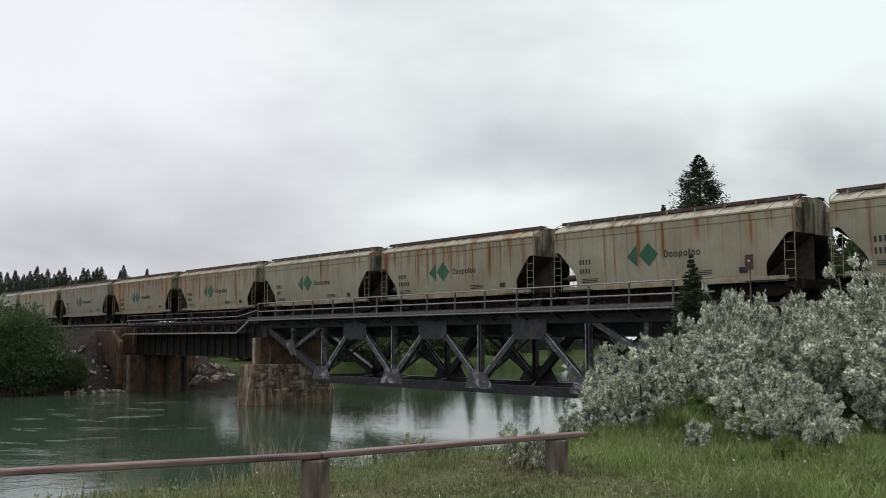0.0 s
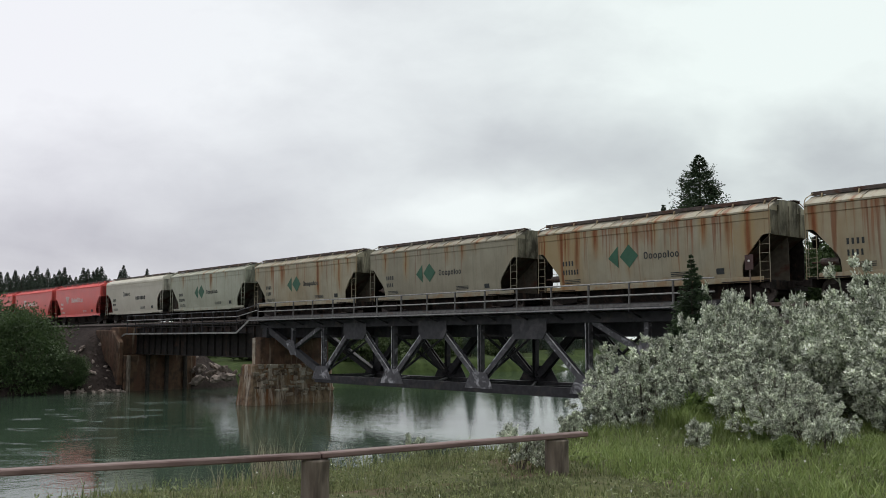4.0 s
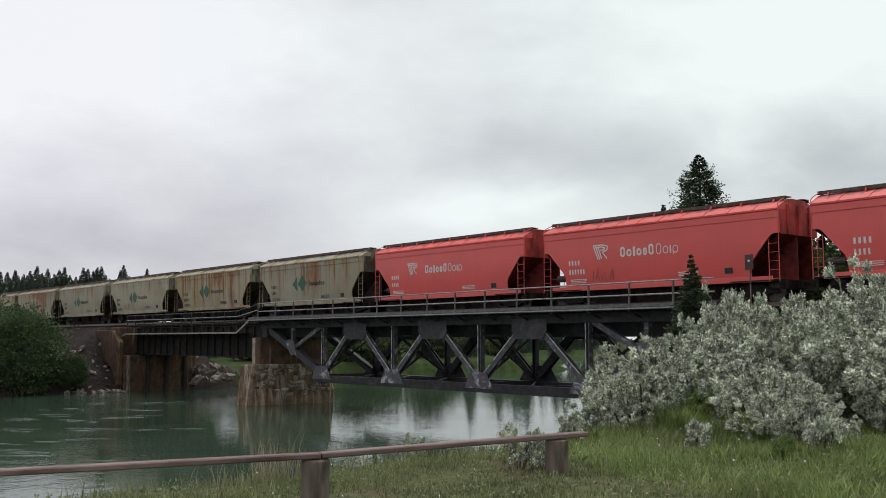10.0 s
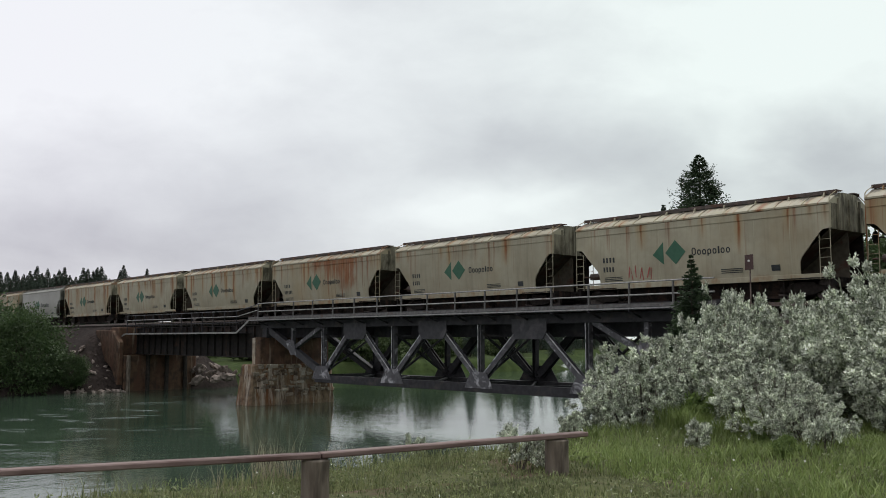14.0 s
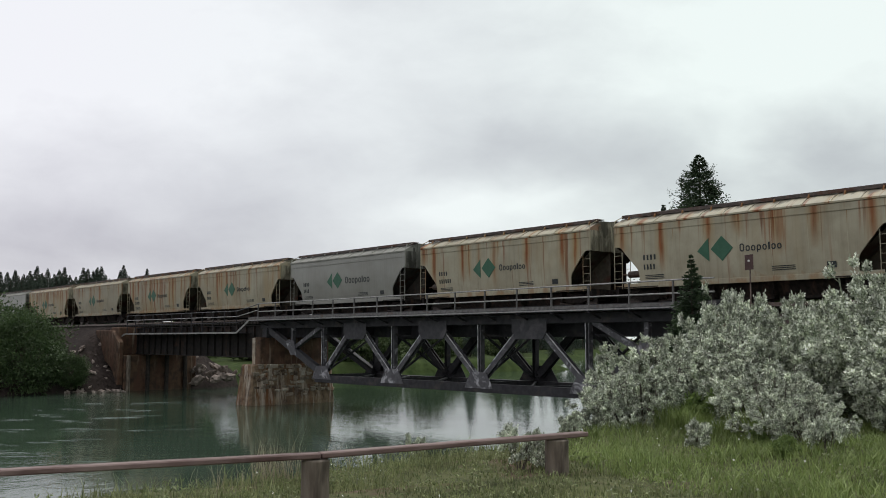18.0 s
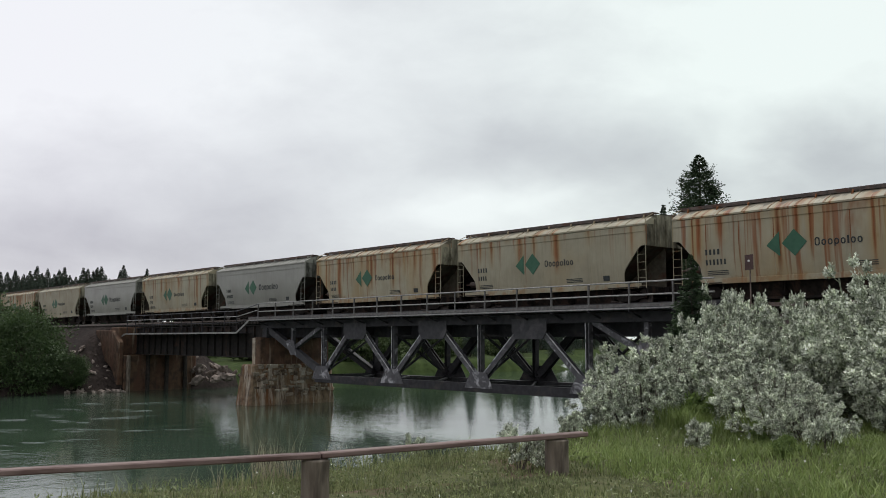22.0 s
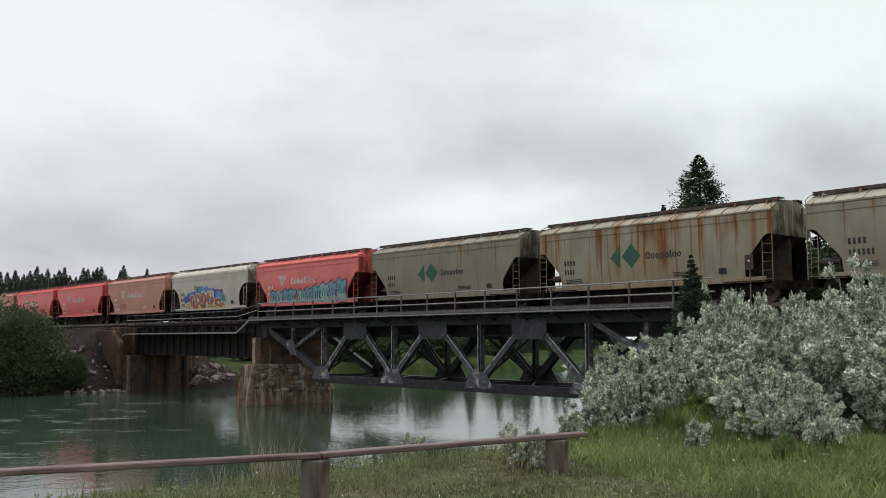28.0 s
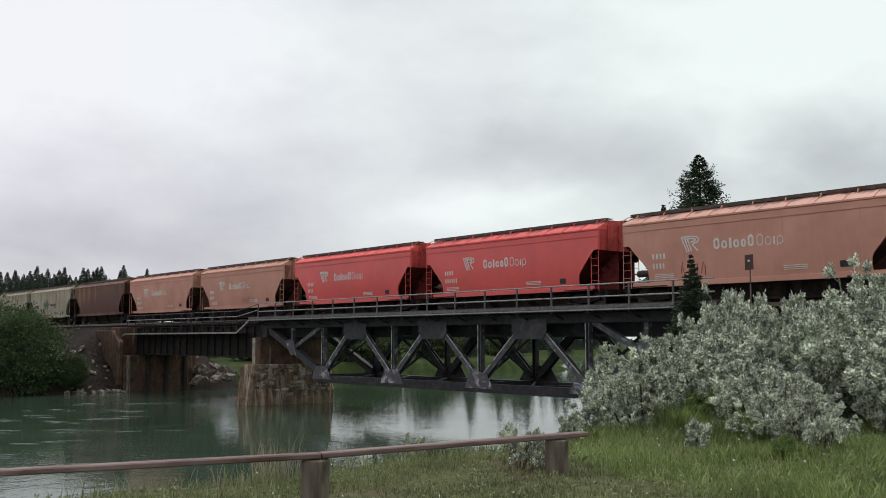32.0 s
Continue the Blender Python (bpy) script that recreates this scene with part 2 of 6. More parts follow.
def water_material():
    m, nt, b = base_material("river_water")
    vec = node_coords(nt, (1.0, 0.45, 1.0))
    small = node_noise(nt, vec, 2.2, 4, 0.6, 0.3)
    big = node_noise(nt, vec, 0.22, 3, 0.5, 0.8)
    deep = node_mix(nt, node_range(nt, big, 0.35, 0.65), (0.036, 0.060, 0.040), (0.052, 0.082, 0.056))
    nt.links.new(deep, b.inputs["Base Color"])
    b.inputs["Roughness"].default_value = 0.03
    b.inputs["IOR"].default_value = 1.33
    b.inputs["Specular IOR Level"].default_value = 0.36
    add = nt.nodes.new("ShaderNodeMath")
    add.operation = "MULTIPLY_ADD"
    add.inputs[1].default_value = 1.4
    nt.links.new(big, add.inputs[0])
    nt.links.new(small, add.inputs[2])
    # rougher water between the far bank and the pier
    here = nt.nodes.new("ShaderNodeVectorMath")
    here.operation = "DISTANCE"
    here.inputs[1].default_value = (-73.0, -5.0, 0.0)
    nt.links.new(node_coords(nt), here.inputs[0])
    chop = nt.nodes.new("ShaderNodeMath")
    chop.operation = "MULTIPLY"
    nt.links.new(node_range(nt, here.outputs["Value"], 4.0, 17.0, 3.4, 1.0), chop.inputs[0])
    nt.links.new(add.outputs[0], chop.inputs[1])
    node_bump(nt, b, chop.outputs[0], 0.17, 0.05)
    return m


MAT = {
    "steel": surface("dark_shaded_bridge_paint", (0.022, 0.021, 0.024), (0.040, 0.038, 0.043), 3.0, 0.65, 0.0, (0.062, 0.052, 0.050), 0.9, 0.60, 0.25, 0.01, spec=0.3),
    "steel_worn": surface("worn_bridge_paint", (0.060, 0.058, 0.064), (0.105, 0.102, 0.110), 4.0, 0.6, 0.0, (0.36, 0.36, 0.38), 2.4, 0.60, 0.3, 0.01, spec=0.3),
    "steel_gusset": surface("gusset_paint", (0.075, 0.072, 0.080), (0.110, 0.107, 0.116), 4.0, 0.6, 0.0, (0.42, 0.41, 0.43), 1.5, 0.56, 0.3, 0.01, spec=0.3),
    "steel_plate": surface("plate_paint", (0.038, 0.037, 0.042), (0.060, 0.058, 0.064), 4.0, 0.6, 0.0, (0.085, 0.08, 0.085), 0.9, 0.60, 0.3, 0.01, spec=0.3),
    "rail_grey": surface("galvanised_railing", (0.24, 0.235, 0.225), (0.40, 0.39, 0.38), 6.0, 0.5, 0.3, (0.14, 0.09, 0.07), 1.2, 0.66, 0.2, 0.004),
    "post_grey": surface("dull_railing_post", (0.085, 0.08, 0.077), (0.17, 0.165, 0.16), 6.0, 0.5, 0.2, (0.10, 0.06, 0.045), 1.2, 0.62, 0.2, 0.004),
    "worn_edge": surface("worn_flange_edge", (0.26, 0.26, 0.27), (0.58, 0.58, 0.59), 5.0, 0.55, 0.0, (0.07, 0.07, 0.075), 1.6, 0.54, 0.3, 0.005),
    "girder": surface("rusty_girder_paint", (0.013, 0.012, 0.012), (0.028, 0.023, 0.021), 2.5, 0.7, 0.0, (0.055, 0.032, 0.022), 0.7, 0.60, 0.3, 0.01, spec=0.2),
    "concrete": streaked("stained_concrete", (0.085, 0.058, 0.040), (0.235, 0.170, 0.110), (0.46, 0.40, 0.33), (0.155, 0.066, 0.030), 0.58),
    # darker and browner than the stained concrete
    "concrete_dark": streaked("dark_brown_concrete", (0.055, 0.036, 0.026), (0.130, 0.080, 0.052), (0.26, 0.20, 0.15), (0.100, 0.052, 0.035), 0.64),
    "concrete_pale": streaked("pale_concrete", (0.24, 0.20, 0.155), (0.42, 0.37, 0.30), (0.52, 0.48, 0.41), (0.20, 0.10, 0.05), 0.60),
    "stone": surface("pier_stone", (0.14, 0.115, 0.088), (0.30, 0.26, 0.205), 3.0, 0.85, 0.0, (0.085, 0.058, 0.04), 1.3, 0.53, 0.7, 0.02),
    "rock": surface("bank_rock", (0.17, 0.135, 0.118), (0.36, 0.295, 0.265), 2.0, 0.9, 0.0, (0.13, 0.10, 0.088), 0.9, 0.55, 0.8, 0.05),
    "gravel": surface("embankment_gravel", (0.018, 0.014, 0.0125), (0.056, 0.043, 0.039), 3.5, 0.95, 0.0, (0.030, 0.024, 0.022), 0.35, 0.55, 1.0, 0.06, spec=0.1),
    "tie": surface("creosoted_timber", (0.016, 0.013, 0.011), (0.035, 0.028, 0.023), 5.0, 0.85, stretch=(1, 0.2, 1)),
    "railhead": surface("rail_steel", (0.12, 0.09, 0.075), (0.20, 0.16, 0.14), 8.0, 0.4, 0.7),
    "log": surface("weathered_log", (0.095, 0.074, 0.058), (0.225, 0.185, 0.150), 9.0, 0.85, 0.0, (0.055, 0.042, 0.033), 2.5, 0.56, 0.9, 0.02, (1, 1, 0.16)),
    "plank": surface("worn_red_plank", (0.105, 0.058, 0.052), (0.215, 0.150, 0.138), 7.0, 0.7, 0.0, (0.085, 0.045, 0.040), 2.0, 0.57, 0.5, 0.006, (1, 0.12, 1)),
    "grass_soil": surface("grassy_soil", (0.055, 0.062, 0.028), (0.125, 0.130, 0.062), 5.0, 0.95, 0.0, (0.12, 0.085, 0.062), 0.6, 0.60, 1.0, 0.05, spec=0.1),
    "meadow": surface("far_meadow", (0.026, 0.042, 0.013), (0.056, 0.078, 0.025), 0.9, 0.95, 0.0, (0.034, 0.047, 0.016), 0.12, 0.55, 1.0, 0.1, spec=0.08),
    "bark": surface("bark", (0.05, 0.04, 0.032), (0.11, 0.09, 0.075), 9.0, 0.9, stretch=(1, 1, 0.2)),
    "twig": surface("grey_twig", (0.06, 0.05, 0.042), (0.13, 0.11, 0.095), 12.0, 0.9),
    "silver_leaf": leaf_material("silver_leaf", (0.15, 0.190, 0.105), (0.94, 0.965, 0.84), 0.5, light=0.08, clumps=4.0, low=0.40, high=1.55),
    # darker copy of silver_leaf: the shade of the hollow put into the colour
    "shaded_silver_leaf": leaf_material("shaded_silver_leaf", (0.075, 0.105, 0.050), (0.36, 0.40, 0.28), 0.55, light=0.08, clumps=4.0, low=0.45, high=1.5),
    "green_leaf": leaf_material("shrub_leaf", (0.038, 0.066, 0.022), (0.078, 0.122, 0.042), 0.6, light=0.2),
    "far_leaf": leaf_material("far_leaf", (0.050, 0.078, 0.027), (0.115, 0.150, 0.060), 0.7, light=0.25),
    "needle": leaf_material("spruce_needle", (0.020, 0.038, 0.016), (0.055, 0.088, 0.038), 0.7, light=0.1),
    # distant needles, paler and greyer: the haze is mixed into the colour
    "hazy_needle": leaf_material("hazy_needle", (0.040, 0.058, 0.042), (0.080, 0.102, 0.076), 0.8, light=0.15),
    "grass": leaf_material("grass_blade", (0.09, 0.115, 0.038), (0.33, 0.35, 0.17), 0.6, light=0.3, clumps=1.4, low=0.55, high=1.35),
    "grass_lush": leaf_material("lush_grass_blade", (0.12, 0.17, 0.04), (0.31, 0.38, 0.14), 0.6, light=0.3),
    "straw": leaf_material("straw", (0.30, 0.25, 0.17), (0.48, 0.42, 0.31), 0.7, light=0.2),
    "herb_leaf": leaf_material("herb_leaf", (0.09, 0.14, 0.035), (0.22, 0.30, 0.09), 0.6, light=0.25),
    "weed_leaf": leaf_material("weed_leaf", (0.10, 0.13, 0.045), (0.30, 0.33, 0.16), 0.6, light=0.25),
    "petal": surface("white_petal", (0.75, 0.75, 0.70), (0.85, 0.85, 0.80), 9.0, 0.6, bump=0),
    "sign": surface("rust_brown_sign", (0.05, 0.022, 0.02), (0.08, 0.04, 0.035), 7.0, 0.6),
    "under": surface("wagon_underframe", (0.010, 0.008, 0.007), (0.026, 0.020, 0.017), 5.0, 0.8, 0.0, (0.05, 0.03, 0.022), 1.4, 0.6, 0.4, 0.01, spec=0.2),
    "tread": surface("wheel_steel", (0.05, 0.042, 0.038), (0.11, 0.09, 0.08), 6.0, 0.5, 0.6),
    "board": surface("running_board_steel", (0.06, 0.05, 0.045), (0.13, 0.10, 0.085), 6.0, 0.6, 0.3, (0.09, 0.045, 0.03), 1.2, 0.55),
    "logo_green": surface("green_logo_paint", (0.024, 0.098, 0.056), (0.042, 0.128, 0.078), 2.0, 0.5, bump=0),
    "letter_black": surface("black_letter_paint", (0.018, 0.022, 0.024), (0.035, 0.04, 0.042), 6.0, 0.5, bump=0),
    "letter_white": surface("white_letter_paint", (0.62, 0.60, 0.56), (0.74, 0.72, 0.68), 6.0, 0.5, bump=0),
    "water": water_material(),
}


# ---- mesh helpers ----
def bx(bm, x0, x1, y0, y1, z0, z1):
    v = [bm.verts.new((x, y, z)) for x in (x0, x1) for y in (y0, y1) for z in (z0, z1)]
    for f in ((0, 1, 3, 2), (4, 6, 7, 5), (0, 4, 5, 1), (2, 3, 7, 6), (0, 2, 6, 4), (1, 5, 7, 3)):
        bm.faces.new([v[i] for i in f])


def beam(bm, p, q, w, h, up=(0, 0, 1)):
    """A square bar from p to q, w across and h in the direction nearest to up."""
    p, q = Vector(p), Vector(q)
    d = (q - p).normalized()
    s = d.cross(Vector(up))
    s = s.normalized() if s.length > 1e-4 else Vector((1, 0, 0))
    u = s.cross(d)
    v = [bm.verts.new(e + s * (a * w / 2) + u * (b * h / 2)) for e in (p, q) for a, b in ((-1, -1), (1, -1), (1, 1), (-1, 1))]
    for f in ((3, 2, 1, 0), (4, 5, 6, 7), (0, 1, 5, 4), (1, 2, 6, 5), (2, 3, 7, 6), (3, 0, 4, 7)):
        bm.faces.new([v[i] for i in f])


def tube(bm, p, q, r0, r1, n=8):
    p, q = Vector(p), Vector(q)
    d = (q - p).normalized()
    s = d.cross(Vector((0, 0, 1)))
    s = s.normalized() if s.length > 1e-3 else Vector((1, 0, 0))
    u = s.cross(d)
    ring = []
    for e, r in ((p, r0), (q, r1)):
        ring.append([bm.verts.new(e + (s * math.cos(a) + u * math.sin(a)) * r) for a in (2 * math.pi * i / n for i in range(n))])
    for i in range(n):
        j = (i + 1) % n
        bm.faces.new((ring[0][i], ring[0][j], ring[1][j], ring[1][i]))
    bm.faces.new(ring[0][::-1])
    bm.faces.new(ring[1])


def prism(bm, pts, y0, y1):
    """A polygon in x and z, drawn out from y0 to y1."""
    a = [bm.verts.new((x, y0, z)) for x, z in pts]
    b = [bm.verts.new((x, y1, z)) for x, z in pts]
    n = len(pts)
    bm.faces.new(a)
    bm.faces.new(b[::-1])
    for i in range(n):
        j = (i + 1) % n
        bm.faces.new((a[j], a[i], b[i], b[j]))


def loft(bm, section, x0, x1):
    """A closed section in y and z, drawn out from x0 to x1."""
    a = [bm.verts.new((x0, y, z)) for y, z in section]
    b = [bm.verts.new((x1, y, z)) for y, z in section]
    n = len(section)
    bm.faces.new(a)
    bm.faces.new(b[::-1])
    for i in range(n):
        j = (i + 1) % n
        bm.faces.new((a[j], a[i], b[i], b[j]))


def finish(bm, name, material, bevel=0.0):
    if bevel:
        bmesh.ops.bevel(bm, geom=list(bm.edges), offset=bevel, segments=1, affect="EDGES")
    bmesh.ops.recalc_face_normals(bm, faces=list(bm.faces))
    me = bpy.data.meshes.new(name)
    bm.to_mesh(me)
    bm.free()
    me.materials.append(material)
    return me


def part(name, bm, material, parent=None, label="", bevel=0.0):
    """One mesh object under a thing or a part."""
    me = bm if isinstance(bm, bpy.types.Mesh) else finish(bm, name, material, bevel)
    ob = new(name, me)
    ob.parent = parent
    if label:
        ob["label"] = label
    return ob


def raw_mesh(name, verts, faces, material):
    me = bpy.data.meshes.new(name)
    me.from_pydata([tuple(v) for v in verts], [], faces)
    me.materials.append(material)
    return me


def thing(name, label, category, group="", kind="", at=None):
    ob = new(name)
    if at is not None:
        ob.matrix_basis = at
    return tagged(ob, label, category, group, kind)


# ---- ground, banks and river ----
def smooth(a, b, x):
    t = np.clip((x - a) / (b - a), 0, 1)
    return t * t * (3 - 2 * t)


def near_crest(y):
    """x of the near bank's crest."""
    return -11.6 - 11.5 * smooth(-24.5, -6.0, y) - 9.5 * smooth(3, 12, y) - 10.0 * smooth(12, 22, y)


def far_shore(y):
    return -87.3 - 16.0 * smooth(6, 26, y) - 24.0 * smooth(72, 96, y) - 45.0 * smooth(92, 150, y)


def ground_height(x, y):
    wob = 0.10 * np.sin(x * 0.9 + 1.3 * np.sin(y * 0.5)) + 0.07 * np.sin(y * 1.3 + x * 0.4) + 0.04 * np.sin(2.9 * x - 2.1 * y)
    right = 3.12 + wob * 0.6 + 0.35 * smooth(-9.0, -3.0, x) * smooth(-30, -22, y)
    right = right - 0.18 * smooth(-8.5, -11.6, x) * smooth(-22, -30, y)
    left = 1.9 + 1.6 * smooth(0, 60, far_shore(y) - x) + wob
    bed = -2.0
    t_near = smooth(0.0, 2.4, near_crest(y) - x)
    t_far = smooth(-1.2, 2.6, far_shore(y) - x)
    land = np.where(x > -50, right + (bed - right) * t_near, bed + (left - bed) * t_far)
    # railway embankment on both sides of the river, with a steep rocky end at the far abutment
    top = 6.08
    side = top - np.maximum(np.abs(y) - 3.0, 0) / 1.35
    end_r = top - np.maximum(-21.0 - x, 0) / 0.7
    end_l = top - np.maximum(x + 94.0, 0) / 0.8
    bank = np.where(x > -50, np.minimum(side, end_r), np.minimum(side, end_l)) + wob * 0.8
    return np.maximum(land, np.minimum(bank, top))


def axis(spans):
    out = []
    for a, b, step in spans:
        out += list(np.arange(a, b, step))
    return np.array(out + [spans[-1][1]])


def build_ground():
    xs = axis([(-2600, -700, 190), (-700, -200, 25), (-200, -110, 6), (-110, -80, 1.0), (-80, -30, 3.0), (-30, -16, 0.8), (-16, 2, 0.3), (2, 30, 2.0), (30, 600, 30), (600, 2600, 200)])
    ys = axis([(-2600, -200, 200), (-200, -60, 14), (-60, -40, 2.0), (-40, -18, 0.3), (-18, 12, 0.8), (12, 60, 3.0), (60, 240, 12), (240, 2600, 190)])
    X, Y = np.meshgrid(xs, ys, indexing="ij")
    Z = ground_height(X, Y)
    ny = len(ys)
    verts = np.stack([X.ravel(), Y.ravel(), Z.ravel()], 1)
    faces, index = [], []
    for i in range(len(xs) - 1):
        for j in range(ny - 1):
            a = i * ny + j
            faces.append((a, a + ny, a + ny + 1, a + 1))
            x, y = (xs[i] + xs[i + 1]) / 2, (ys[j] + ys[j + 1]) / 2
            rocky = abs(y) < 9.0 and (x < -80 or x > -26) and x < 4000
            index.append(1 if rocky else (0 if x > -50 and y < 12 else (1 if -125 < x < -50 and y < 9 else 2)))
    me = raw_mesh("ground", verts, faces, MAT["grass_soil"])
    me.materials.append(MAT["gravel"])
    me.materials.append(MAT["meadow"])
    me.polygons.foreach_set("material_index", index)
    me.polygons.foreach_set("use_smooth", [True] * len(index))
    tagged(new("ground", me), "grassy river banks with a gravel railway embankment", "ground", kind="structure")
    bm = bmesh.new()
    v = [bm.verts.new(p) for p in ((-300, -900, 0), (-8, -900, 0), (-8, 900, 0), (-300, 900, 0))]
    bm.faces.new(v)
    tagged(new("water", finish(bm, "water", MAT["water"])), "murky green river with a rippled, reflecting surface", "river", kind="structure")


build_ground()

# ---- the bridge: levels in metres over the water ----
RAIL_TOP = 6.47
TRUSS_Y = 2.2
NODES = [-55.8, -47.8, -39.75, -31.75]
TOPS = [-51.85, -43.8, -35.75]
END_L, END_R = -63.4, -24.6
CHORD_LO, CHORD_HI = 2.14, 5.93


def build_truss():
    span = thing("truss_bridge", "dark painted steel deck truss railway span over the river", "bridge")

    def bar(name, p, q, w, h, material, bevel=0.0, label=""):
        bm = bmesh.new()
        beam(bm, p, q, w, h)
        return part(name, bm, MAT[material], span, label, bevel)

    for s in (-1, 1):
        y = s * TRUSS_Y
        o = s * 0.21
        # the far truss takes the darker steel, so its shade is in the colour
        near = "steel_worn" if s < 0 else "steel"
        bar("top_chord", (END_L - 0.9, y, CHORD_HI), (END_R + 0.6, y, CHORD_HI), 0.42, 0.50, "steel", 0.015)
        bar("bottom_chord", (NODES[0] - 0.9, y, CHORD_LO), (NODES[-1] + 0.9, y, CHORD_LO), 0.42, 0.50, "steel", 0.015)
        for x in NODES:
            # each post is two worn flanges with a web between
            bm = bmesh.new()
            bx(bm, x - 0.13, x - 0.08, y - 0.15, y + 0.15, 2.7, 5.7)
            bx(bm, x + 0.08, x + 0.13, y - 0.15, y + 0.15, 2.7, 5.7)
            bx(bm, x - 0.08, x + 0.08, y - 0.02, y + 0.02, 2.7, 5.7)
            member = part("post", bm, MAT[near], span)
            if s < 0:
                bm = bmesh.new()
                bx(bm, x - 0.13, x - 0.07, y - 0.165, y - 0.152, 2.95, 5.68)
                part("flange_edge", bm, MAT["worn_edge"], member)
            bm = bmesh.new()
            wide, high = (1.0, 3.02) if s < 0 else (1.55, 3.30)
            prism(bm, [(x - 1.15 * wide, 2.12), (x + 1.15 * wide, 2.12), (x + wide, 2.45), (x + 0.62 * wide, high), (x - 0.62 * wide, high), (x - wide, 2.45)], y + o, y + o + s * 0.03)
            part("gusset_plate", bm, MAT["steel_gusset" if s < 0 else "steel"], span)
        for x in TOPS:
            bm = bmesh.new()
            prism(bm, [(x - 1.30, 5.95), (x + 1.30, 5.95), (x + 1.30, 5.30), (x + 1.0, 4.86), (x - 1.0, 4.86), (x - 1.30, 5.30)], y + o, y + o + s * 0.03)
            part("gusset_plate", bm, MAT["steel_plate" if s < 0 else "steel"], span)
        ends = [(a, b) for a in NODES for b in TOPS if abs(a - b) < 4.5]
        for a, b in ends:
            k = 1 if b > a else -1
            p, q = Vector((a + 0.35 * k, y, 2.75)), Vector((b - 0.75 * k, y, 5.35))
            bm = bmesh.new()
            deep = 0.30 if s < 0 else 0.44
            beam(bm, p + Vector((0, 0.13, 0)), q + Vector((0, 0.13, 0)), 0.06, deep)
            beam(bm, p - Vector((0, 0.13, 0)), q - Vector((0, 0.13, 0)), 0.06, deep)
            beam(bm, p, q, 0.24, 0.05)
            member = part("diagonal", bm, MAT[near], span)
            if s < 0:
                bm = bmesh.new()
                lift = Vector((-0.11 * k, 0, 0.11))
                beam(bm, p + Vector((0, -0.165, 0)) + lift * 1.05, q + Vector((0, -0.165, 0)) + lift * 1.05, 0.02, 0.06)
                part("flange_edge", bm, MAT["worn_edge"], member)
        for end, node in ((END_L, NODES[0]), (END_R, NODES[-1])):
            k = 1 if node > end else -1
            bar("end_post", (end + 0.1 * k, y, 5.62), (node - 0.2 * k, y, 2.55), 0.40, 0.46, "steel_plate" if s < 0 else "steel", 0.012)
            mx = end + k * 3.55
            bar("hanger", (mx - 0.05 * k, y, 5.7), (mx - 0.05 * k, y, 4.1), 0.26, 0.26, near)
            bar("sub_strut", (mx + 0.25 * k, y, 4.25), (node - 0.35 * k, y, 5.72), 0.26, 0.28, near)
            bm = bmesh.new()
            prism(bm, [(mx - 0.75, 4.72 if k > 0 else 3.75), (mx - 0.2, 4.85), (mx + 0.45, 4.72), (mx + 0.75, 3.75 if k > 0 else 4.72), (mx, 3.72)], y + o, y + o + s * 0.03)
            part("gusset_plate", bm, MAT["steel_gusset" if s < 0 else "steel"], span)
    # sway bracing between the trusses, floor beams and laterals
    for x in NODES + TOPS:
        bar("floor_beam", (x, -TRUSS_Y, 5.55), (x, TRUSS_Y, 5.55), 0.25, 0.85, "steel")
    for x in NODES:
        bar("cross_strut", (x, -TRUSS_Y, 2.3), (x, TRUSS_Y, 2.3), 0.25, 0.30, "steel")
        bar("sway_brace", (x, -TRUSS_Y, 2.5), (x, TRUSS_Y, 5.2), 0.12, 0.12, "steel")
        bar("sway_brace", (x, TRUSS_Y, 2.5), (x + 0.13, -TRUSS_Y, 5.2), 0.12, 0.12, "steel")
    for a, b in zip(NODES[:-1], NODES[1:]):
        m = (a + b) / 2
        for p, q in (((a, -TRUSS_Y), (m, TRUSS_Y)), ((m, TRUSS_Y), (b, -TRUSS_Y)), ((a, TRUSS_Y), (m, -TRUSS_Y)), ((m, -TRUSS_Y), (b, TRUSS_Y))):
            bar("lateral_brace", (*p, 2.22 + (0.12 if p[1] > 0 else 0)), (*q, 2.22 + (0.12 if p[1] > 0 else 0)), 0.14, 0.10, "steel")
    for y in (-0.8, 0.8):
        bar("stringer", (END_L - 0.8, y, 5.52), (END_R + 0.5, y, 5.52), 0.3, 1.06, "steel")
    # added plate on the far side, closes off the sky under the wagons
    bm = bmesh.new()
    bx(bm, END_L - 0.8, END_R + 0.5, TRUSS_Y - 0.02, TRUSS_Y + 0.04, 6.16, 7.25)
    part("kerb_plate", bm, MAT["steel"], span)
    for x in (END_L - 0.05, END_R + 0.05):
        for y in (-TRUSS_Y, TRUSS_Y):
            bm = bmesh.new()
            bx(bm, x - 0.35, x + 0.35, y - 0.35, y + 0.35, 4.98, 5.68)
            part("bearing", bm, MAT["steel"], span, bevel=0.04)


build_truss()


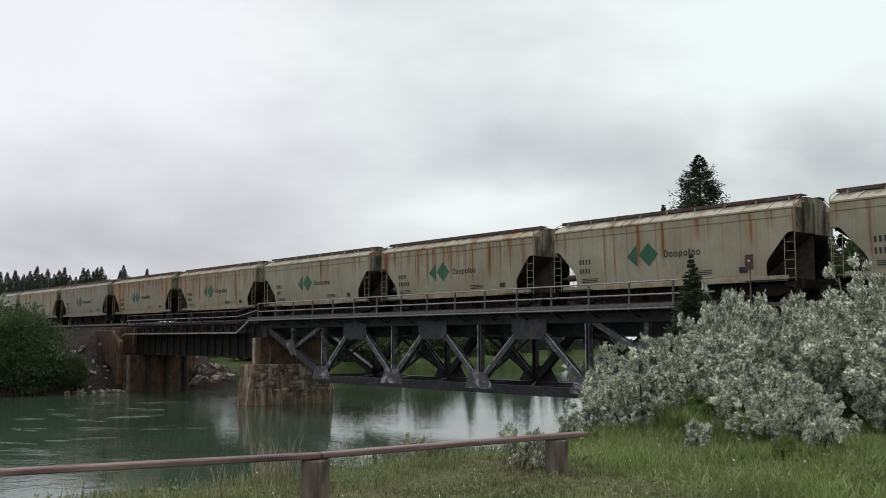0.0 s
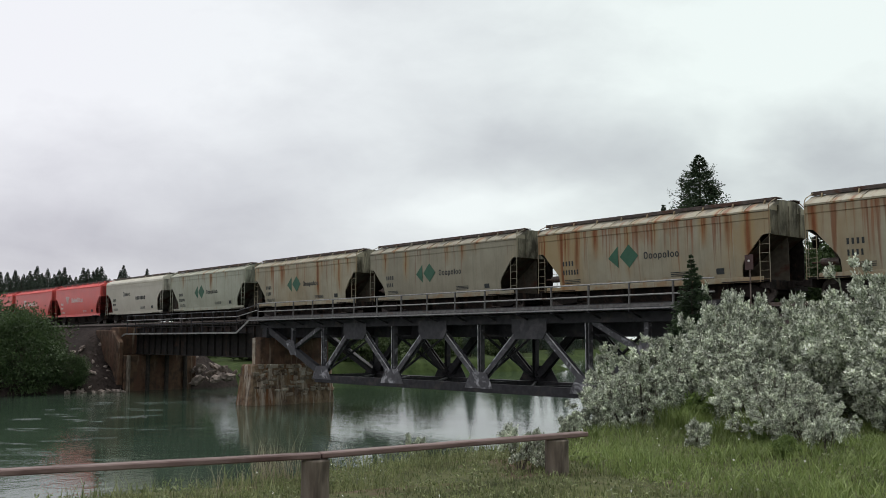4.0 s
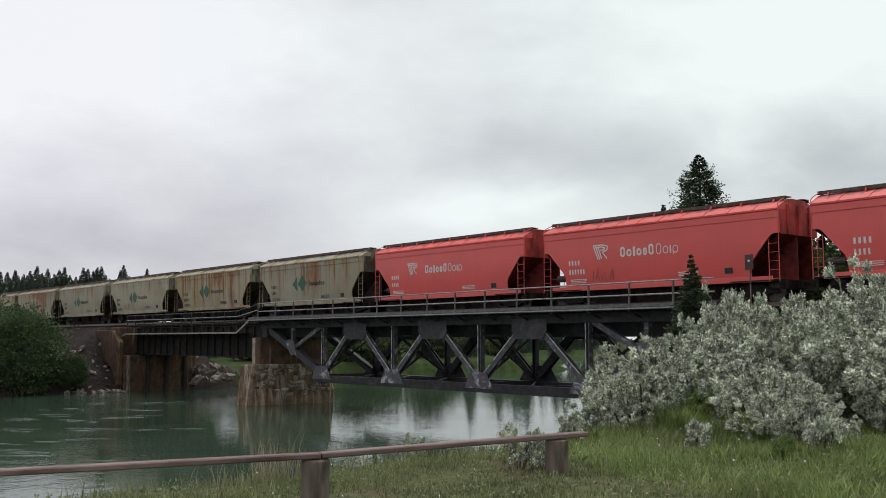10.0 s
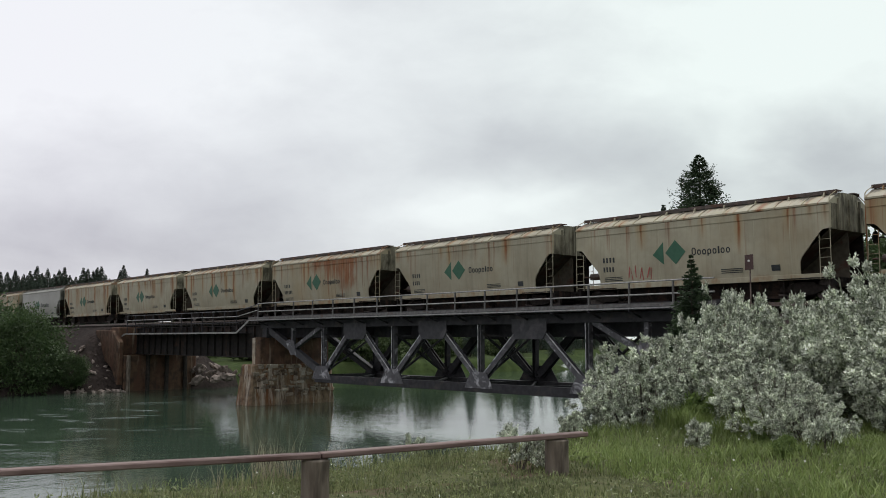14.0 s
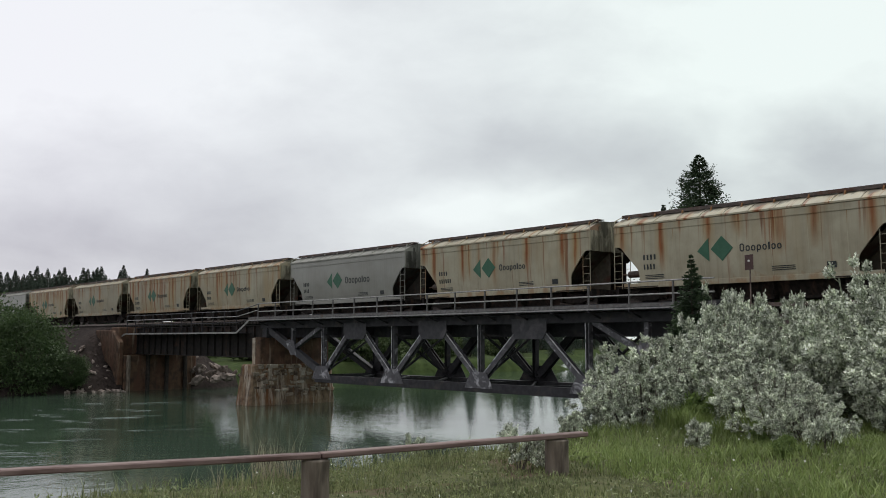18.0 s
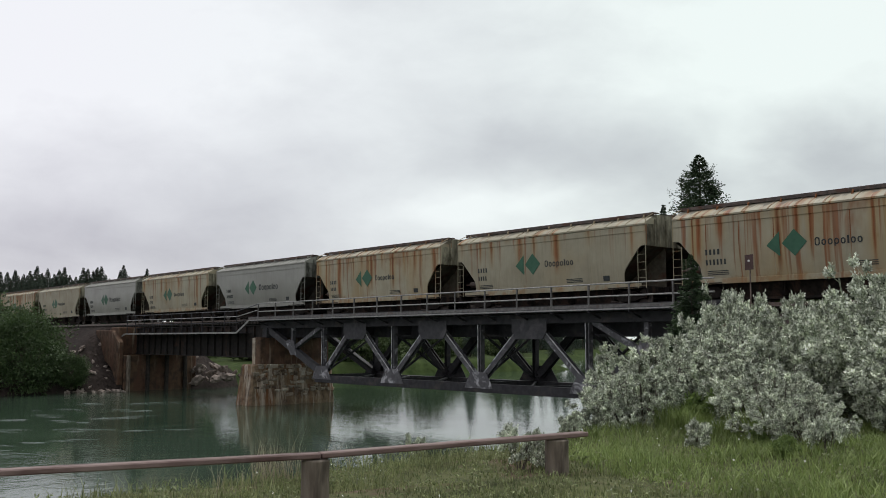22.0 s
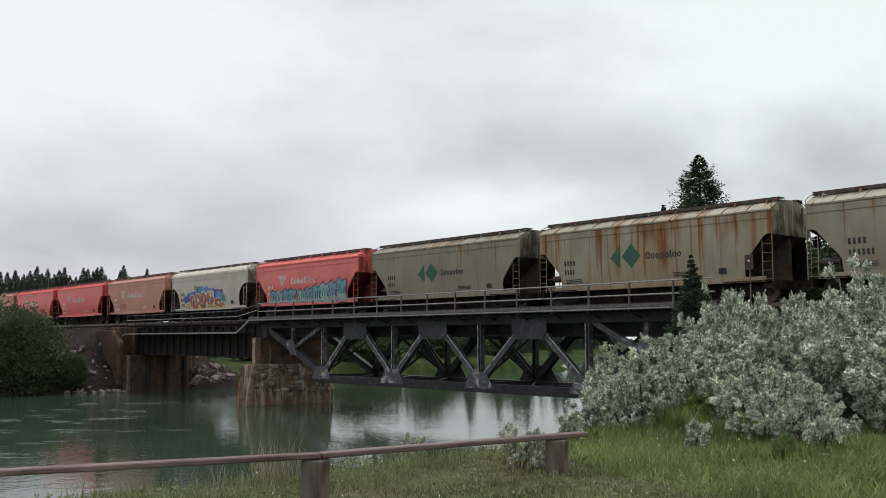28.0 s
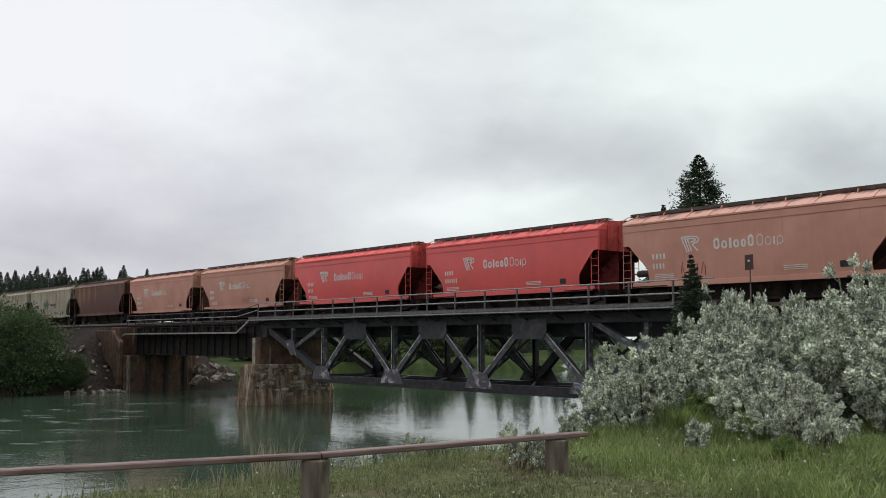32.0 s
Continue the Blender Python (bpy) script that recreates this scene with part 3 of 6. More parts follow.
def build_truss_walkway():
    """Walkway and railing on brackets outside the near truss."""
    walkway = thing("bridge_walkway", "grey steel walkway with pipe railing along the truss span", "walkway")
    x0, x1, y0 = -64.6, -23.6, -3.3
    bm = bmesh.new()
    bx(bm, x0, x1, y0, -2.0, 6.24, 6.30)
    part("deck_plate", bm, MAT["steel_worn"], walkway)
    bm = bmesh.new()
    bx(bm, x0, x1, y0 - 0.03, y0, 6.265, 6.33)
    part("edge_angle", bm, MAT["rail_grey"], walkway, "worn pale steel edge")
    bm = bmesh.new()
    bx(bm, x0, x1, -2.06, -2.0, 6.36, 6.62)
    part("toe_board", bm, MAT["steel"], walkway)
    bm = bmesh.new()
    bx(bm, x0, x1, y0 + 0.0, y0 + 0.02, 6.36, 6.52)
    part("kick_plate", bm, MAT["post_grey"], walkway)
    posts = [-63.2 + 2.49 * i for i in range(16)]
    bm = bmesh.new()
    bx(bm, -0.04, 0.04, -0.04, 0.04, 6.30, 7.49)
    bx(bm, -0.09, 0.09, -0.07, 0.07, 6.30, 6.36)
    me = finish(bm, "post", MAT["post_grey"])
    for x in posts:
        o = part("post", me, None, walkway)
        o.location = (x, y0 + 0.05, 0)
        bm = bmesh.new()
        beam(bm, (x, y0, 6.2), (x, -2.3, 5.85), 0.08, 0.10)
        part("bracket", bm, MAT["steel"], walkway)
    for z in (7.52, 6.92):
        bm = bmesh.new()
        tube(bm, (-63.25, y0 + 0.05, z), (-23.7, y0 + 0.05, z), 0.042, 0.042, 6)
        part("pipe_rail", bm, MAT["rail_grey"], walkway)
    # lower walkway beside the girder span, with a sloping joint between the two
    low = thing("girder_walkway", "dark steel walkway with thin railing beside the girder span", "walkway")
    bm = bmesh.new()
    bx(bm, -88.4, -66.6, -3.2, -2.0, 5.32, 5.38)
    part("deck_plate", bm, MAT["steel"], low)
    bm = bmesh.new()
    bx(bm, -88.4, -66.6, -3.24, -3.2, 5.30, 5.42)
    beam(bm, (-88.4, -3.22, 5.36), (-90.4, -3.5, 4.75), 0.05, 0.13)
    beam(bm, (-66.6, -3.22, 5.36), (-64.6, -3.26, 6.27), 0.05, 0.13)
    part("edge_angle", bm, MAT["rail_grey"], low)
    for i in range(12):
        bm = bmesh.new()
        x = -88.2 + i * 1.95
        beam(bm, (x, -3.15, 5.38), (x, -3.15, 7.05), 0.06, 0.06)
        part("post", bm, MAT["steel"], low)
    for z, m in ((7.05, "steel_worn"), (6.62, "rail_grey"), (6.15, "steel")):
        bm = bmesh.new()
        tube(bm, (-88.3, -3.15, z), (-66.6, -3.15, z), 0.035, 0.035, 6)
        tube(bm, (-66.6, -3.15, z), (-63.3, -3.22, z + 0.42), 0.035, 0.035, 6)
        part("pipe_rail", bm, MAT[m], low)


build_truss_walkway()


def build_girder_span():
    g = thing("girder_bridge", "dark rust-stained plate girder approach span", "bridge")
    for s in (-1, 1):
        y = s * 1.9
        bm = bmesh.new()
        bx(bm, -88.8, -64.35, y - 0.02, y + 0.02, 3.47, 5.9)
        part("web", bm, MAT["girder"], g)
        for z in (3.45, 5.88):
            bm = bmesh.new()
            bx(bm, -88.8, -64.35, y - 0.2, y + 0.2, z, z + 0.06)
            part("flange", bm, MAT["girder"], g)
        bm = bmesh.new()
        bx(bm, -0.05, 0.05, -0.16, 0.0, 3.51, 5.88)
        me = finish(bm, "stiffener", MAT["girder"])
        for i in range(19):
            o = part("stiffener", me, None, g)
            o.location = (-88.4 + i * 1.32, y - 0.02 if s < 0 else y + 0.18, 0)
    for i in range(6):
        bm = bmesh.new()
        x = -88.0 + i * 4.6
        beam(bm, (x, -1.9, 3.7), (x, 1.9, 5.7), 0.12, 0.12)
        part("cross_frame", bm, MAT["girder"], g)
    # same added far-side plate here, keeps sky from showing below the wagons
    bm = bmesh.new()
    bx(bm, -89.0, -64.4, 1.96, 2.02, 5.94, 7.25)
    part("kerb_plate", bm, MAT["girder"], g)


build_girder_span()


def build_track():
    t = thing("railway_track", "single railway track on timber ties", "track")
    for s in (-1, 1):
        bm = bmesh.new()
        loft(bm, [(s * 0.7535 + a, b) for a, b in ((-0.075, 6.30), (0.075, 6.30), (0.075, 6.32), (0.012, 6.34), (0.012, 6.42), (0.036, 6.43), (0.036, 6.47), (-0.036, 6.47), (-0.036, 6.43), (-0.012, 6.42), (-0.012, 6.34), (-0.075, 6.32))], -720, 600)
        part("rail", bm, MAT["railhead"], t)
    bm = bmesh.new()
    bx(bm, -0.12, 0.12, -1.95, 1.95, 6.06, 6.30)
    me = finish(bm, "tie", MAT["tie"])
    for i in range(128):
        o = part("tie", me, None, t)
        o.location = (-88.5 + i * 0.51, 0, 0)
    verts, faces = [], []
    for x in list(np.arange(-160, -88.7, 0.55)) + list(np.arange(-23.2, 12, 0.55)):
        b = len(verts)
        verts += [(x + a, c, d) for a in (-0.11, 0.11) for c in (-1.3, 1.3) for d in (6.0, 6.29)]
        faces += [(b, b + 1, b + 3, b + 2), (b + 4, b + 6, b + 7, b + 5), (b, b + 4, b + 5, b + 1), (b + 2, b + 3, b + 7, b + 6), (b + 1, b + 5, b + 7, b + 3)]
    o = part("far_ties", raw_mesh("far_ties", verts, faces, MAT["tie"]), None, t)
    o["kind"] = "stuff"


build_track()


def build_piers():
    pier = thing("bridge_pier", "rust-stained concrete river pier on a rubble stone base", "pier")
    bm = bmesh.new()
    # a tapered base, wider at the water
    lo = [(-64.85, -4.3), (-62.45, -4.3), (-62.45, 3.3), (-64.85, 3.3)]
    hi = [(-64.6, -3.85), (-62.75, -3.85), (-62.75, 3.1), (-64.6, 3.1)]
    a = [bm.verts.new((x, y, -1.2)) for x, y in lo]
    b = [bm.verts.new((x, y, 3.0)) for x, y in hi]
    bm.faces.new(a[::-1])
    bm.faces.new(b)
    for i in range(4):
        j = (i + 1) % 4
        bm.faces.new((a[i], a[j], b[j], b[i]))
    part("base", bm, MAT["concrete"], pier, bevel=0.12)
    bm = bmesh.new()
    bx(bm, -64.25, -63.2, -3.05, 3.05, 2.9, 5.0)
    part("shaft", bm, MAT["concrete_dark"], pier, "dark brown concrete shaft", bevel=0.06)
    bm = bmesh.new()
    bx(bm, -64.27, -63.88, -3.10, -3.05, 3.0, 4.95)
    part("patch", bm, MAT["concrete_pale"], pier, "pale concrete strip down the shaft")
    # rubble stones where the facing has come away
    rnd = random.Random(5)
    for row in range(8):
        z = 0.62 + row * 0.30 + rnd.uniform(-0.06, 0.06)
        y = -3.9 + rnd.random() * 0.5
        while y < 2.6:
            w = rnd.uniform(0.35, 0.75)
            keep = 0.80 if (0.9 < z < 2.9 and -3.7 < y < 2.2) else 0.18
            if rnd.random() < keep:
                f = (z + 1.2) / 4.2
                x = -62.45 - 0.30 * f
                bm = bmesh.new()
                h = rnd.uniform(0.17, 0.29)
                bx(bm, x - 0.2, x + rnd.uniform(0.02, 0.10), y, y + w * rnd.uniform(0.7, 0.95), z, z + h)
                for v in bm.verts:
                    v.co += Vector((rnd.uniform(-0.02, 0.05), rnd.uniform(-0.09, 0.09), rnd.uniform(-0.08, 0.08)))
                part("stone", bm, MAT["stone" if rnd.random() < 0.6 else "concrete_pale"], pier, bevel=0.035)
            y += w
    # abutment at the far bank
    ab = thing("bridge_abutment", "weathered brown concrete bridge abutment with wing walls", "abutment")
    bm = bmesh.new()
    bx(bm, -91.2, -88.0, -3.4, 3.4, -1.0, 3.4)
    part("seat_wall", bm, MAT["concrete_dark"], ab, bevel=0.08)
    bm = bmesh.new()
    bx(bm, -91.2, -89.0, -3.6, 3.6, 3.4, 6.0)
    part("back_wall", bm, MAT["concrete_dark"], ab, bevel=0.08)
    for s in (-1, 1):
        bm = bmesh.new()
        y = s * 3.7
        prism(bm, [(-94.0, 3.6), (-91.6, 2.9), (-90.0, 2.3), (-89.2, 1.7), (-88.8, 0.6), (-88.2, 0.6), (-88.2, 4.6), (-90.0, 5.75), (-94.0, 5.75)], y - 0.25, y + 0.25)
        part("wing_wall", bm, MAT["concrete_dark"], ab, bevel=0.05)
    for i, y in enumerate((-3.1, -1.2, 0.7, 2.6)):
        bm = bmesh.new()
        tube(bm, (-87.75, y, -1.0), (-87.75, y, 3.35), 0.22, 0.2, 8)
        part("timber_pile", bm, MAT["log" if i == 0 else "tie"], ab)
    near = thing("near_abutment", "weathered concrete bridge abutment behind the shrubs", "abutment")
    bm = bmesh.new()
    bx(bm, -25.4, -22.6, -3.2, 3.2, 0.5, 5.0)
    part("seat_wall", bm, MAT["concrete"], near, bevel=0.08)
    bm = bmesh.new()
    bx(bm, -23.7, -22.6, -3.2, 3.2, 5.0, 6.04)
    part("back_wall", bm, MAT["concrete"], near, bevel=0.05)


build_piers()


# ---- the train ----
CAR_PITCH, HALF = 15.4, 6.93
CREAM, CREAM_DIRT = (0.400, 0.370, 0.275), (0.235, 0.205, 0.140)
OLIVE, OLIVE_DIRT = (0.335, 0.312, 0.235), (0.20, 0.18, 0.13)
GREY, GREY_DIRT = (0.285, 0.285, 0.252), (0.17, 0.165, 0.14)
WHITE, WHITE_DIRT = (0.61, 0.58, 0.49), (0.42, 0.38, 0.30)
RED, RED_DIRT = (0.79, 0.112, 0.100), (0.60, 0.100, 0.090)
TAN, TAN_DIRT = (0.64, 0.325, 0.245), (0.47, 0.215, 0.155)
MAROON, MAROON_DIRT = (0.12, 0.055, 0.05), (0.17, 0.075, 0.05)

# from the head of the train: kind, rust, broad rust, extra
CARS = [
    ("cream", 0.45, 0, ""), ("cream", 0.4, 0, ""), ("cream", 0.6, 0, ""), ("cream", 0.85, 0, ""), ("cream", 0.6, 0, ""), ("cream", 0.95, 0, ""),
    ("cream", 1.0, 0.2, ""), ("olive", 0.45, 0, ""), ("cream", 0.75, 0, ""), ("pale", 0.3, 0, ""), ("white", 0.0, 0, ""),
    ("red", 0, 0, ""), ("red", 0, 0, "scrawl"), ("red", 0, 0, ""), ("cream", 0.75, 0.1, ""), ("cream", 0.95, 0.75, ""), ("cream", 0.45, 0, "scrawl"),
    ("cream", 0.5, 0, ""), ("cream", 0.9, 0.8, ""), ("cream", 0.65, 0, ""), ("cream", 0.65, 0, ""), ("cream", 0.7, 0, ""), ("grey", 0.0, 0, ""),
    ("cream", 0.85, 0, ""), ("cream", 1.0, 0.15, ""), ("cream", 0.55, 0, ""), ("cream", 1.0, 0.1, ""), ("grey", 0.0, 0, ""), ("cream", 0.85, 0, ""),
    ("grey", 0.0, 0, ""), ("cream", 0.3, 0, ""), ("cream", 1.0, 0.25, ""), ("olive", 0.3, 0, ""), ("red", 0, 0, "tag_blue"), ("white", 0.0, 0, "tag_wild"),
    ("tan", 0.0, 0, "scrawl"), ("red", 0, 0, ""), ("red", 0, 0, ""), ("tan", 0.0, 0, "smudge"), ("tan", 0.0, 0, ""), ("maroon", 0.5, 0.5, "bare"), ("cream", 0.5, 0, ""), ("cream", 0.5, 0, ""),
]
FIRST = -2
# how far each car stands ahead of even spacing, at some places in the train
AHEAD = ([-2, 0, 1, 2, 3, 6, 7, 8, 9, 10, 11, 12, 13, 14, 17, 21, 25, 40], [-0.1, -0.1, -0.05, 0.12, 0.25, 0.06, -0.03, -0.13, -0.24, -0.15, -0.08, 0.08, 0.14, 0.24, 0.0, 0.0, 0.0, 0.0])
PALETTE = {
    "cream": (CREAM, CREAM_DIRT, "letter_black", "cream-painted covered hopper wagon"),
    "pale": ((0.41, 0.42, 0.335), (0.27, 0.27, 0.20), "letter_black", "pale green-white covered hopper wagon"),
    "olive": (OLIVE, OLIVE_DIRT, "letter_black", "dull olive-grey covered hopper wagon"),
    "grey": (GREY, GREY_DIRT, "letter_black", "clean light grey covered hopper wagon"),
    "white": (WHITE, WHITE_DIRT, "letter_black", "off-white covered hopper wagon"),
    "red": (RED, RED_DIRT, "letter_white", "bright red covered hopper wagon with white emblem"),
    "tan": (TAN, TAN_DIRT, "letter_white", "faded pinkish-tan covered hopper wagon with white emblem"),
    "maroon": (MAROON, MAROON_DIRT, "letter_white", "dark maroon rusted covered hopper wagon"),
}
SIDE = 1.58


def side_outline(rounded=False):
    if rounded:
        return [(HALF, 3.98), (HALF, 2.96), (6.62, 2.93), (6.22, 2.78), (5.90, 2.55), (5.66, 2.25), (5.52, 1.95), (5.46, 1.62), (5.45, 1.30), (5.45, 0.97)]
    return [(HALF, 3.98), (HALF, 2.96), (6.58, 2.93), (6.46, 2.84), (5.56, 1.82), (5.47, 1.62), (5.45, 1.30), (5.45, 0.97)]


def tuck(z):
    """How far the barrel-shaped side curves inwards at a height."""
    return 0.042 * max(0.0, 3.0 - z) ** 2


def side_shell(bm, rounded=False):
    """The side sheet, curved in towards its foot, between the slopes of the two ends."""
    line = side_outline(rounded)[::-1]
    zs = sorted({z for _, z in line} | {1.12, 1.45, 2.05, 2.3, 2.6, 3.3})
    rows = []
    for z in zs:
        x = float(np.interp(z, [p[1] for p in line], [p[0] for p in line]))
        rows.append([bm.verts.new((sx, y + tuck(z), z)) for sx, y in ((-x, -0.03), (x, -0.03), (x, 0.03), (-x, 0.03))])
    for a, b in zip(rows[:-1], rows[1:]):
        for i in range(4):
            j = (i + 1) % 4
            bm.faces.new((a[i], a[j], b[j], b[i]))
    bm.faces.new(rows[0][::-1])
    bm.faces.new(rows[-1])


def wrap(bm):
    """Lay a flat marking in x and z onto the curved side."""
    for k in range(10):
        bmesh.ops.bisect_plane(bm, geom=list(bm.verts) + list(bm.edges) + list(bm.faces), plane_co=(0, 0, 1.1 + 0.2 * k), plane_no=(0, 0, 1))
    for v in bm.verts:
        v.co.y += tuck(v.co.z)


def make_meshes():
    M = {}
    bm = bmesh.new()
    side_shell(bm)
    M["side"] = finish(bm, "side_wall", None)
    bm = bmesh.new()
    side_shell(bm, True)
    M["side_round"] = finish(bm, "side_wall", None)
    bm = bmesh.new()
    bx(bm, -0.018, 0.018, -0.037, -0.025, 1.20, 3.62)
    wrap(bm)
    M["seam"] = finish(bm, "weld_seam", None)
    # upright web between the slope sheet and the end platform
    bm = bmesh.new()
    prism(bm, [(6.70, 2.90), (6.72, 2.55), (6.05, 0.95), (4.6, 0.95), (4.6, 1.25)], -0.03, 0.03)
    M["web"] = finish(bm, "end_web", MAT["under"])
    bm = bmesh.new()
    prism(bm, [(6.80, 2.90), (6.86, 2.55), (6.86, 0.95), (4.6, 0.95), (4.6, 1.25)], -0.03, 0.03)
    M["web_full"] = finish(bm, "end_web", MAT["under"])
    bm = bmesh.new()
    prism(bm, [(-6.45, 0.88), (6.45, 0.88), (6.45, 1.12), (-6.45, 1.12)], -0.05, 0.05)
    M["sill"] = finish(bm, "side_sill", None, 0.012)
    # the plate under the eave, proud of the side sheet, and the grooved one of the rounded wagon
    bm = bmesh.new()
    bx(bm, -HALF + 0.01, HALF - 0.01, -0.062, -0.03, 3.62, 3.93)
    M["eave"] = finish(bm, "eave_plate", None, 0.012)
    bm = bmesh.new()
    for z in (3.50, 3.61, 3.72):
        bx(bm, -HALF + 0.01, HALF - 0.01, -0.064, -0.03, z, z + 0.075)
    bx(bm, -HALF + 0.01, HALF - 0.01, -0.05, -0.03, 3.48, 3.82)
    M["eave_grooved"] = finish(bm, "eave_plate", None)
    bm = bmesh.new()
    bx(bm, -0.03, 0.03, -1.54, 1.54, 2.93, 4.0)
    for y in (-0.9, 0.0, 0.9):
        bx(bm, 0.03, 0.09, y - 0.05, y + 0.05, 2.93, 4.25)
    prism(bm, [(-0.03, 4.0), (0.03, 4.0), (0.03, 4.5), (-0.03, 4.5)], -0.75, 0.75)
    M["end"] = finish(bm, "end_wall", None)
    bm = bmesh.new()
    v = [bm.verts.new(p) for p in ((0, -1.5, 2.93), (0, 1.5, 2.93), (-2.6, 1.26, 1.0), (-2.6, -1.26, 1.0))]
    w = [bm.verts.new(p) for p in ((-0.05, -1.5, 2.88), (-0.05, 1.5, 2.88), (-2.65, 1.26, 0.95), (-2.65, -1.26, 0.95))]
    bm.faces.new(v)
    bm.faces.new(w[::-1])
    for i in range(4):
        j = (i + 1) % 4
        bm.faces.new((v[j], v[i], w[i], w[j]))
    M["slope"] = finish(bm, "slope_sheet", None)
    # roof shells: a plain peaked one, and one with a deep rounded edge
    half = [(-1.60, 3.94), (-1.675, 3.955), (-1.675, 4.03), (-1.50, 4.15), (-0.95, 4.42), (-0.5, 4.52)]
    sec = half + [(-y, z) for y, z in half[::-1]]
    bm = bmesh.new()
    loft(bm, sec, -HALF + 0.02, HALF - 0.02)
    M["roof"] = finish(bm, "roof", None)
    half = [(-1.60, 3.80), (-1.66, 3.86), (-1.66, 4.02), (-1.50, 4.20), (-1.1, 4.38), (-0.5, 4.52)]
    sec = half + [(-y, z) for y, z in half[::-1]]
    bm = bmesh.new()
    loft(bm, sec, -HALF + 0.02, HALF - 0.02)
    M["roof_round"] = finish(bm, "roof", None)
    bm = bmesh.new()
    half = [(-1.66, 3.96), (-1.69, 4.045), (-1.51, 4.175), (-0.955, 4.445), (-0.5, 4.535)]
    loft(bm, half + [(-y, z) for y, z in half[::-1]], -0.03, 0.03)
    M["rib"] = finish(bm, "roof_rib", None)
    bm = bmesh.new()
    bx(bm, -6.6, 6.6, -0.36, 0.36, 4.5, 4.58)
    for i in range(10):
        x = -5.7 + i * 1.265
        bx(bm, x - 0.60, x + 0.60, -0.41, 0.41, 4.58, 4.63)
    M["hatch"] = finish(bm, "hatch_cover", None, 0.01)
    bm = bmesh.new()
    bx(bm, -HALF, HALF, -0.22, 0.22, 4.555, 4.60)
    bx(bm, -HALF, HALF, -0.24, -0.21, 4.51, 4.615)
    M["board_thin"] = finish(bm, "running_board", MAT["board"])
    bm = bmesh.new()
    bx(bm, -HALF, HALF, -0.22, 0.22, 4.565, 4.605)
    bx(bm, -HALF, HALF, -0.25, -0.22, 4.455, 4.615)
    M["board"] = finish(bm, "running_board", MAT["board"])
    bm = bmesh.new()
    v = [bm.verts.new((x, y, z)) for x in (-0.025, 0.025) for y, z in ((-0.40, 4.24), (-0.22, 4.33), (-0.22, 4.52), (-0.275, 4.52))]
    for f in ((0, 1, 2, 3), (7, 6, 5, 4), (0, 4, 5, 1), (1, 5, 6, 2), (2, 6, 7, 3), (3, 7, 4, 0)):
        bm.faces.new([v[k] for k in f])
    M["bracket"] = finish(bm, "board_bracket", None)
    bm = bmesh.new()
    for x in (-0.24, 0.24):
        bx(bm, x - 0.011, x + 0.011, -0.016, 0.016, 0.85, 2.7 if x < 0 else 4.05)
    for i in range(5):
        bx(bm, -0.24, 0.24, -0.015, 0.015, 0.98 + i * 0.38, 0.998 + i * 0.38)
    M["ladder"] = finish(bm, "ladder", None)
    bm = bmesh.new()
    bx(bm, -7.2, 7.2, -0.22, 0.22, 0.62, 0.95)
    for s in (-1, 1):
        bx(bm, s * 5.65 - 1.25, s * 5.65 + 1.25, -1.5, 1.5, 0.90, 0.955)
        bx(bm, s * 6.82 - 0.06, s * 6.82 + 0.06, -1.5, 1.5, 0.55, 0.90)
    M["centre"] = finish(bm, "centre_sill", MAT["under"])
    bm = bmesh.new()
    top = [(-1.55, -1.28), (1.55, -1.28), (1.55, 1.28), (-1.55, 1.28)]
    a = [bm.verts.new((x, y, 1.25)) for x, y in top]
    b = [bm.verts.new((x * 0.92, y * 0.62, 0.24)) for x, y in top]
    bm.faces.new(a)
    bm.faces.new(b[::-1])
    for i in range(4):
        j = (i + 1) % 4
        bm.faces.new((a[j], a[i], b[i], b[j]))
    bx(bm, -1.4, 1.4, -0.95, 0.95, 0.14, 0.25)
    for x in (-1.5, 1.5):
        bx(bm, x - 0.03, x + 0.03, -1.25, 1.25, 0.30, 1.25)
    M["hopper"] = finish(bm, "hopper_bay", MAT["under"])
    bm = bmesh.new()
    prism(bm, [(-1.15, 0.42), (-1.05, 0.62), (-0.62, 0.66), (-0.42, 0.80), (0.42, 0.80), (0.62, 0.66), (1.05, 0.62), (1.15, 0.42), (0.72, 0.40), (0.45, 0.26), (-0.45, 0.26), (-0.72, 0.40)], -0.07, 0.07)
    M["frame"] = finish(bm, "side_frame", MAT["under"], 0.015)
    bm = bmesh.new()
    for y in (-0.78, 0.78):
        tube(bm, (0, y - 0.065, 0), (0, y + 0.065, 0), 0.46, 0.46, 20)
        tube(bm, (0, y - 0.10, 0), (0, y + 0.10, 0), 0.16, 0.16, 12)
    tube(bm, (0, -0.95, 0), (0, 0.95, 0), 0.08, 0.08, 8)
    M["wheel"] = finish(bm, "wheelset", MAT["tread"])
    bm = bmesh.new()
    bx(bm, -0.42, 0.42, -1.0, 1.0, 0.25, 0.74)
    M["bolster"] = finish(bm, "bolster", MAT["under"])
    bm = bmesh.new()
    bx(bm, 0.0, 0.62, -0.07, 0.07, 0.72, 0.90)
    bx(bm, 0.55, 0.80, -0.16, 0.16, 0.66, 0.98)
    M["coupler"] = finish(bm, "coupler", MAT["under"], 0.03)
    bm = bmesh.new()
    tube(bm, (0, 0, 0), (0.05, 0, 0), 0.28, 0.28, 14)
    tube(bm, (-0.35, 0, 0), (0.0, 0, 0), 0.03, 0.03, 6)
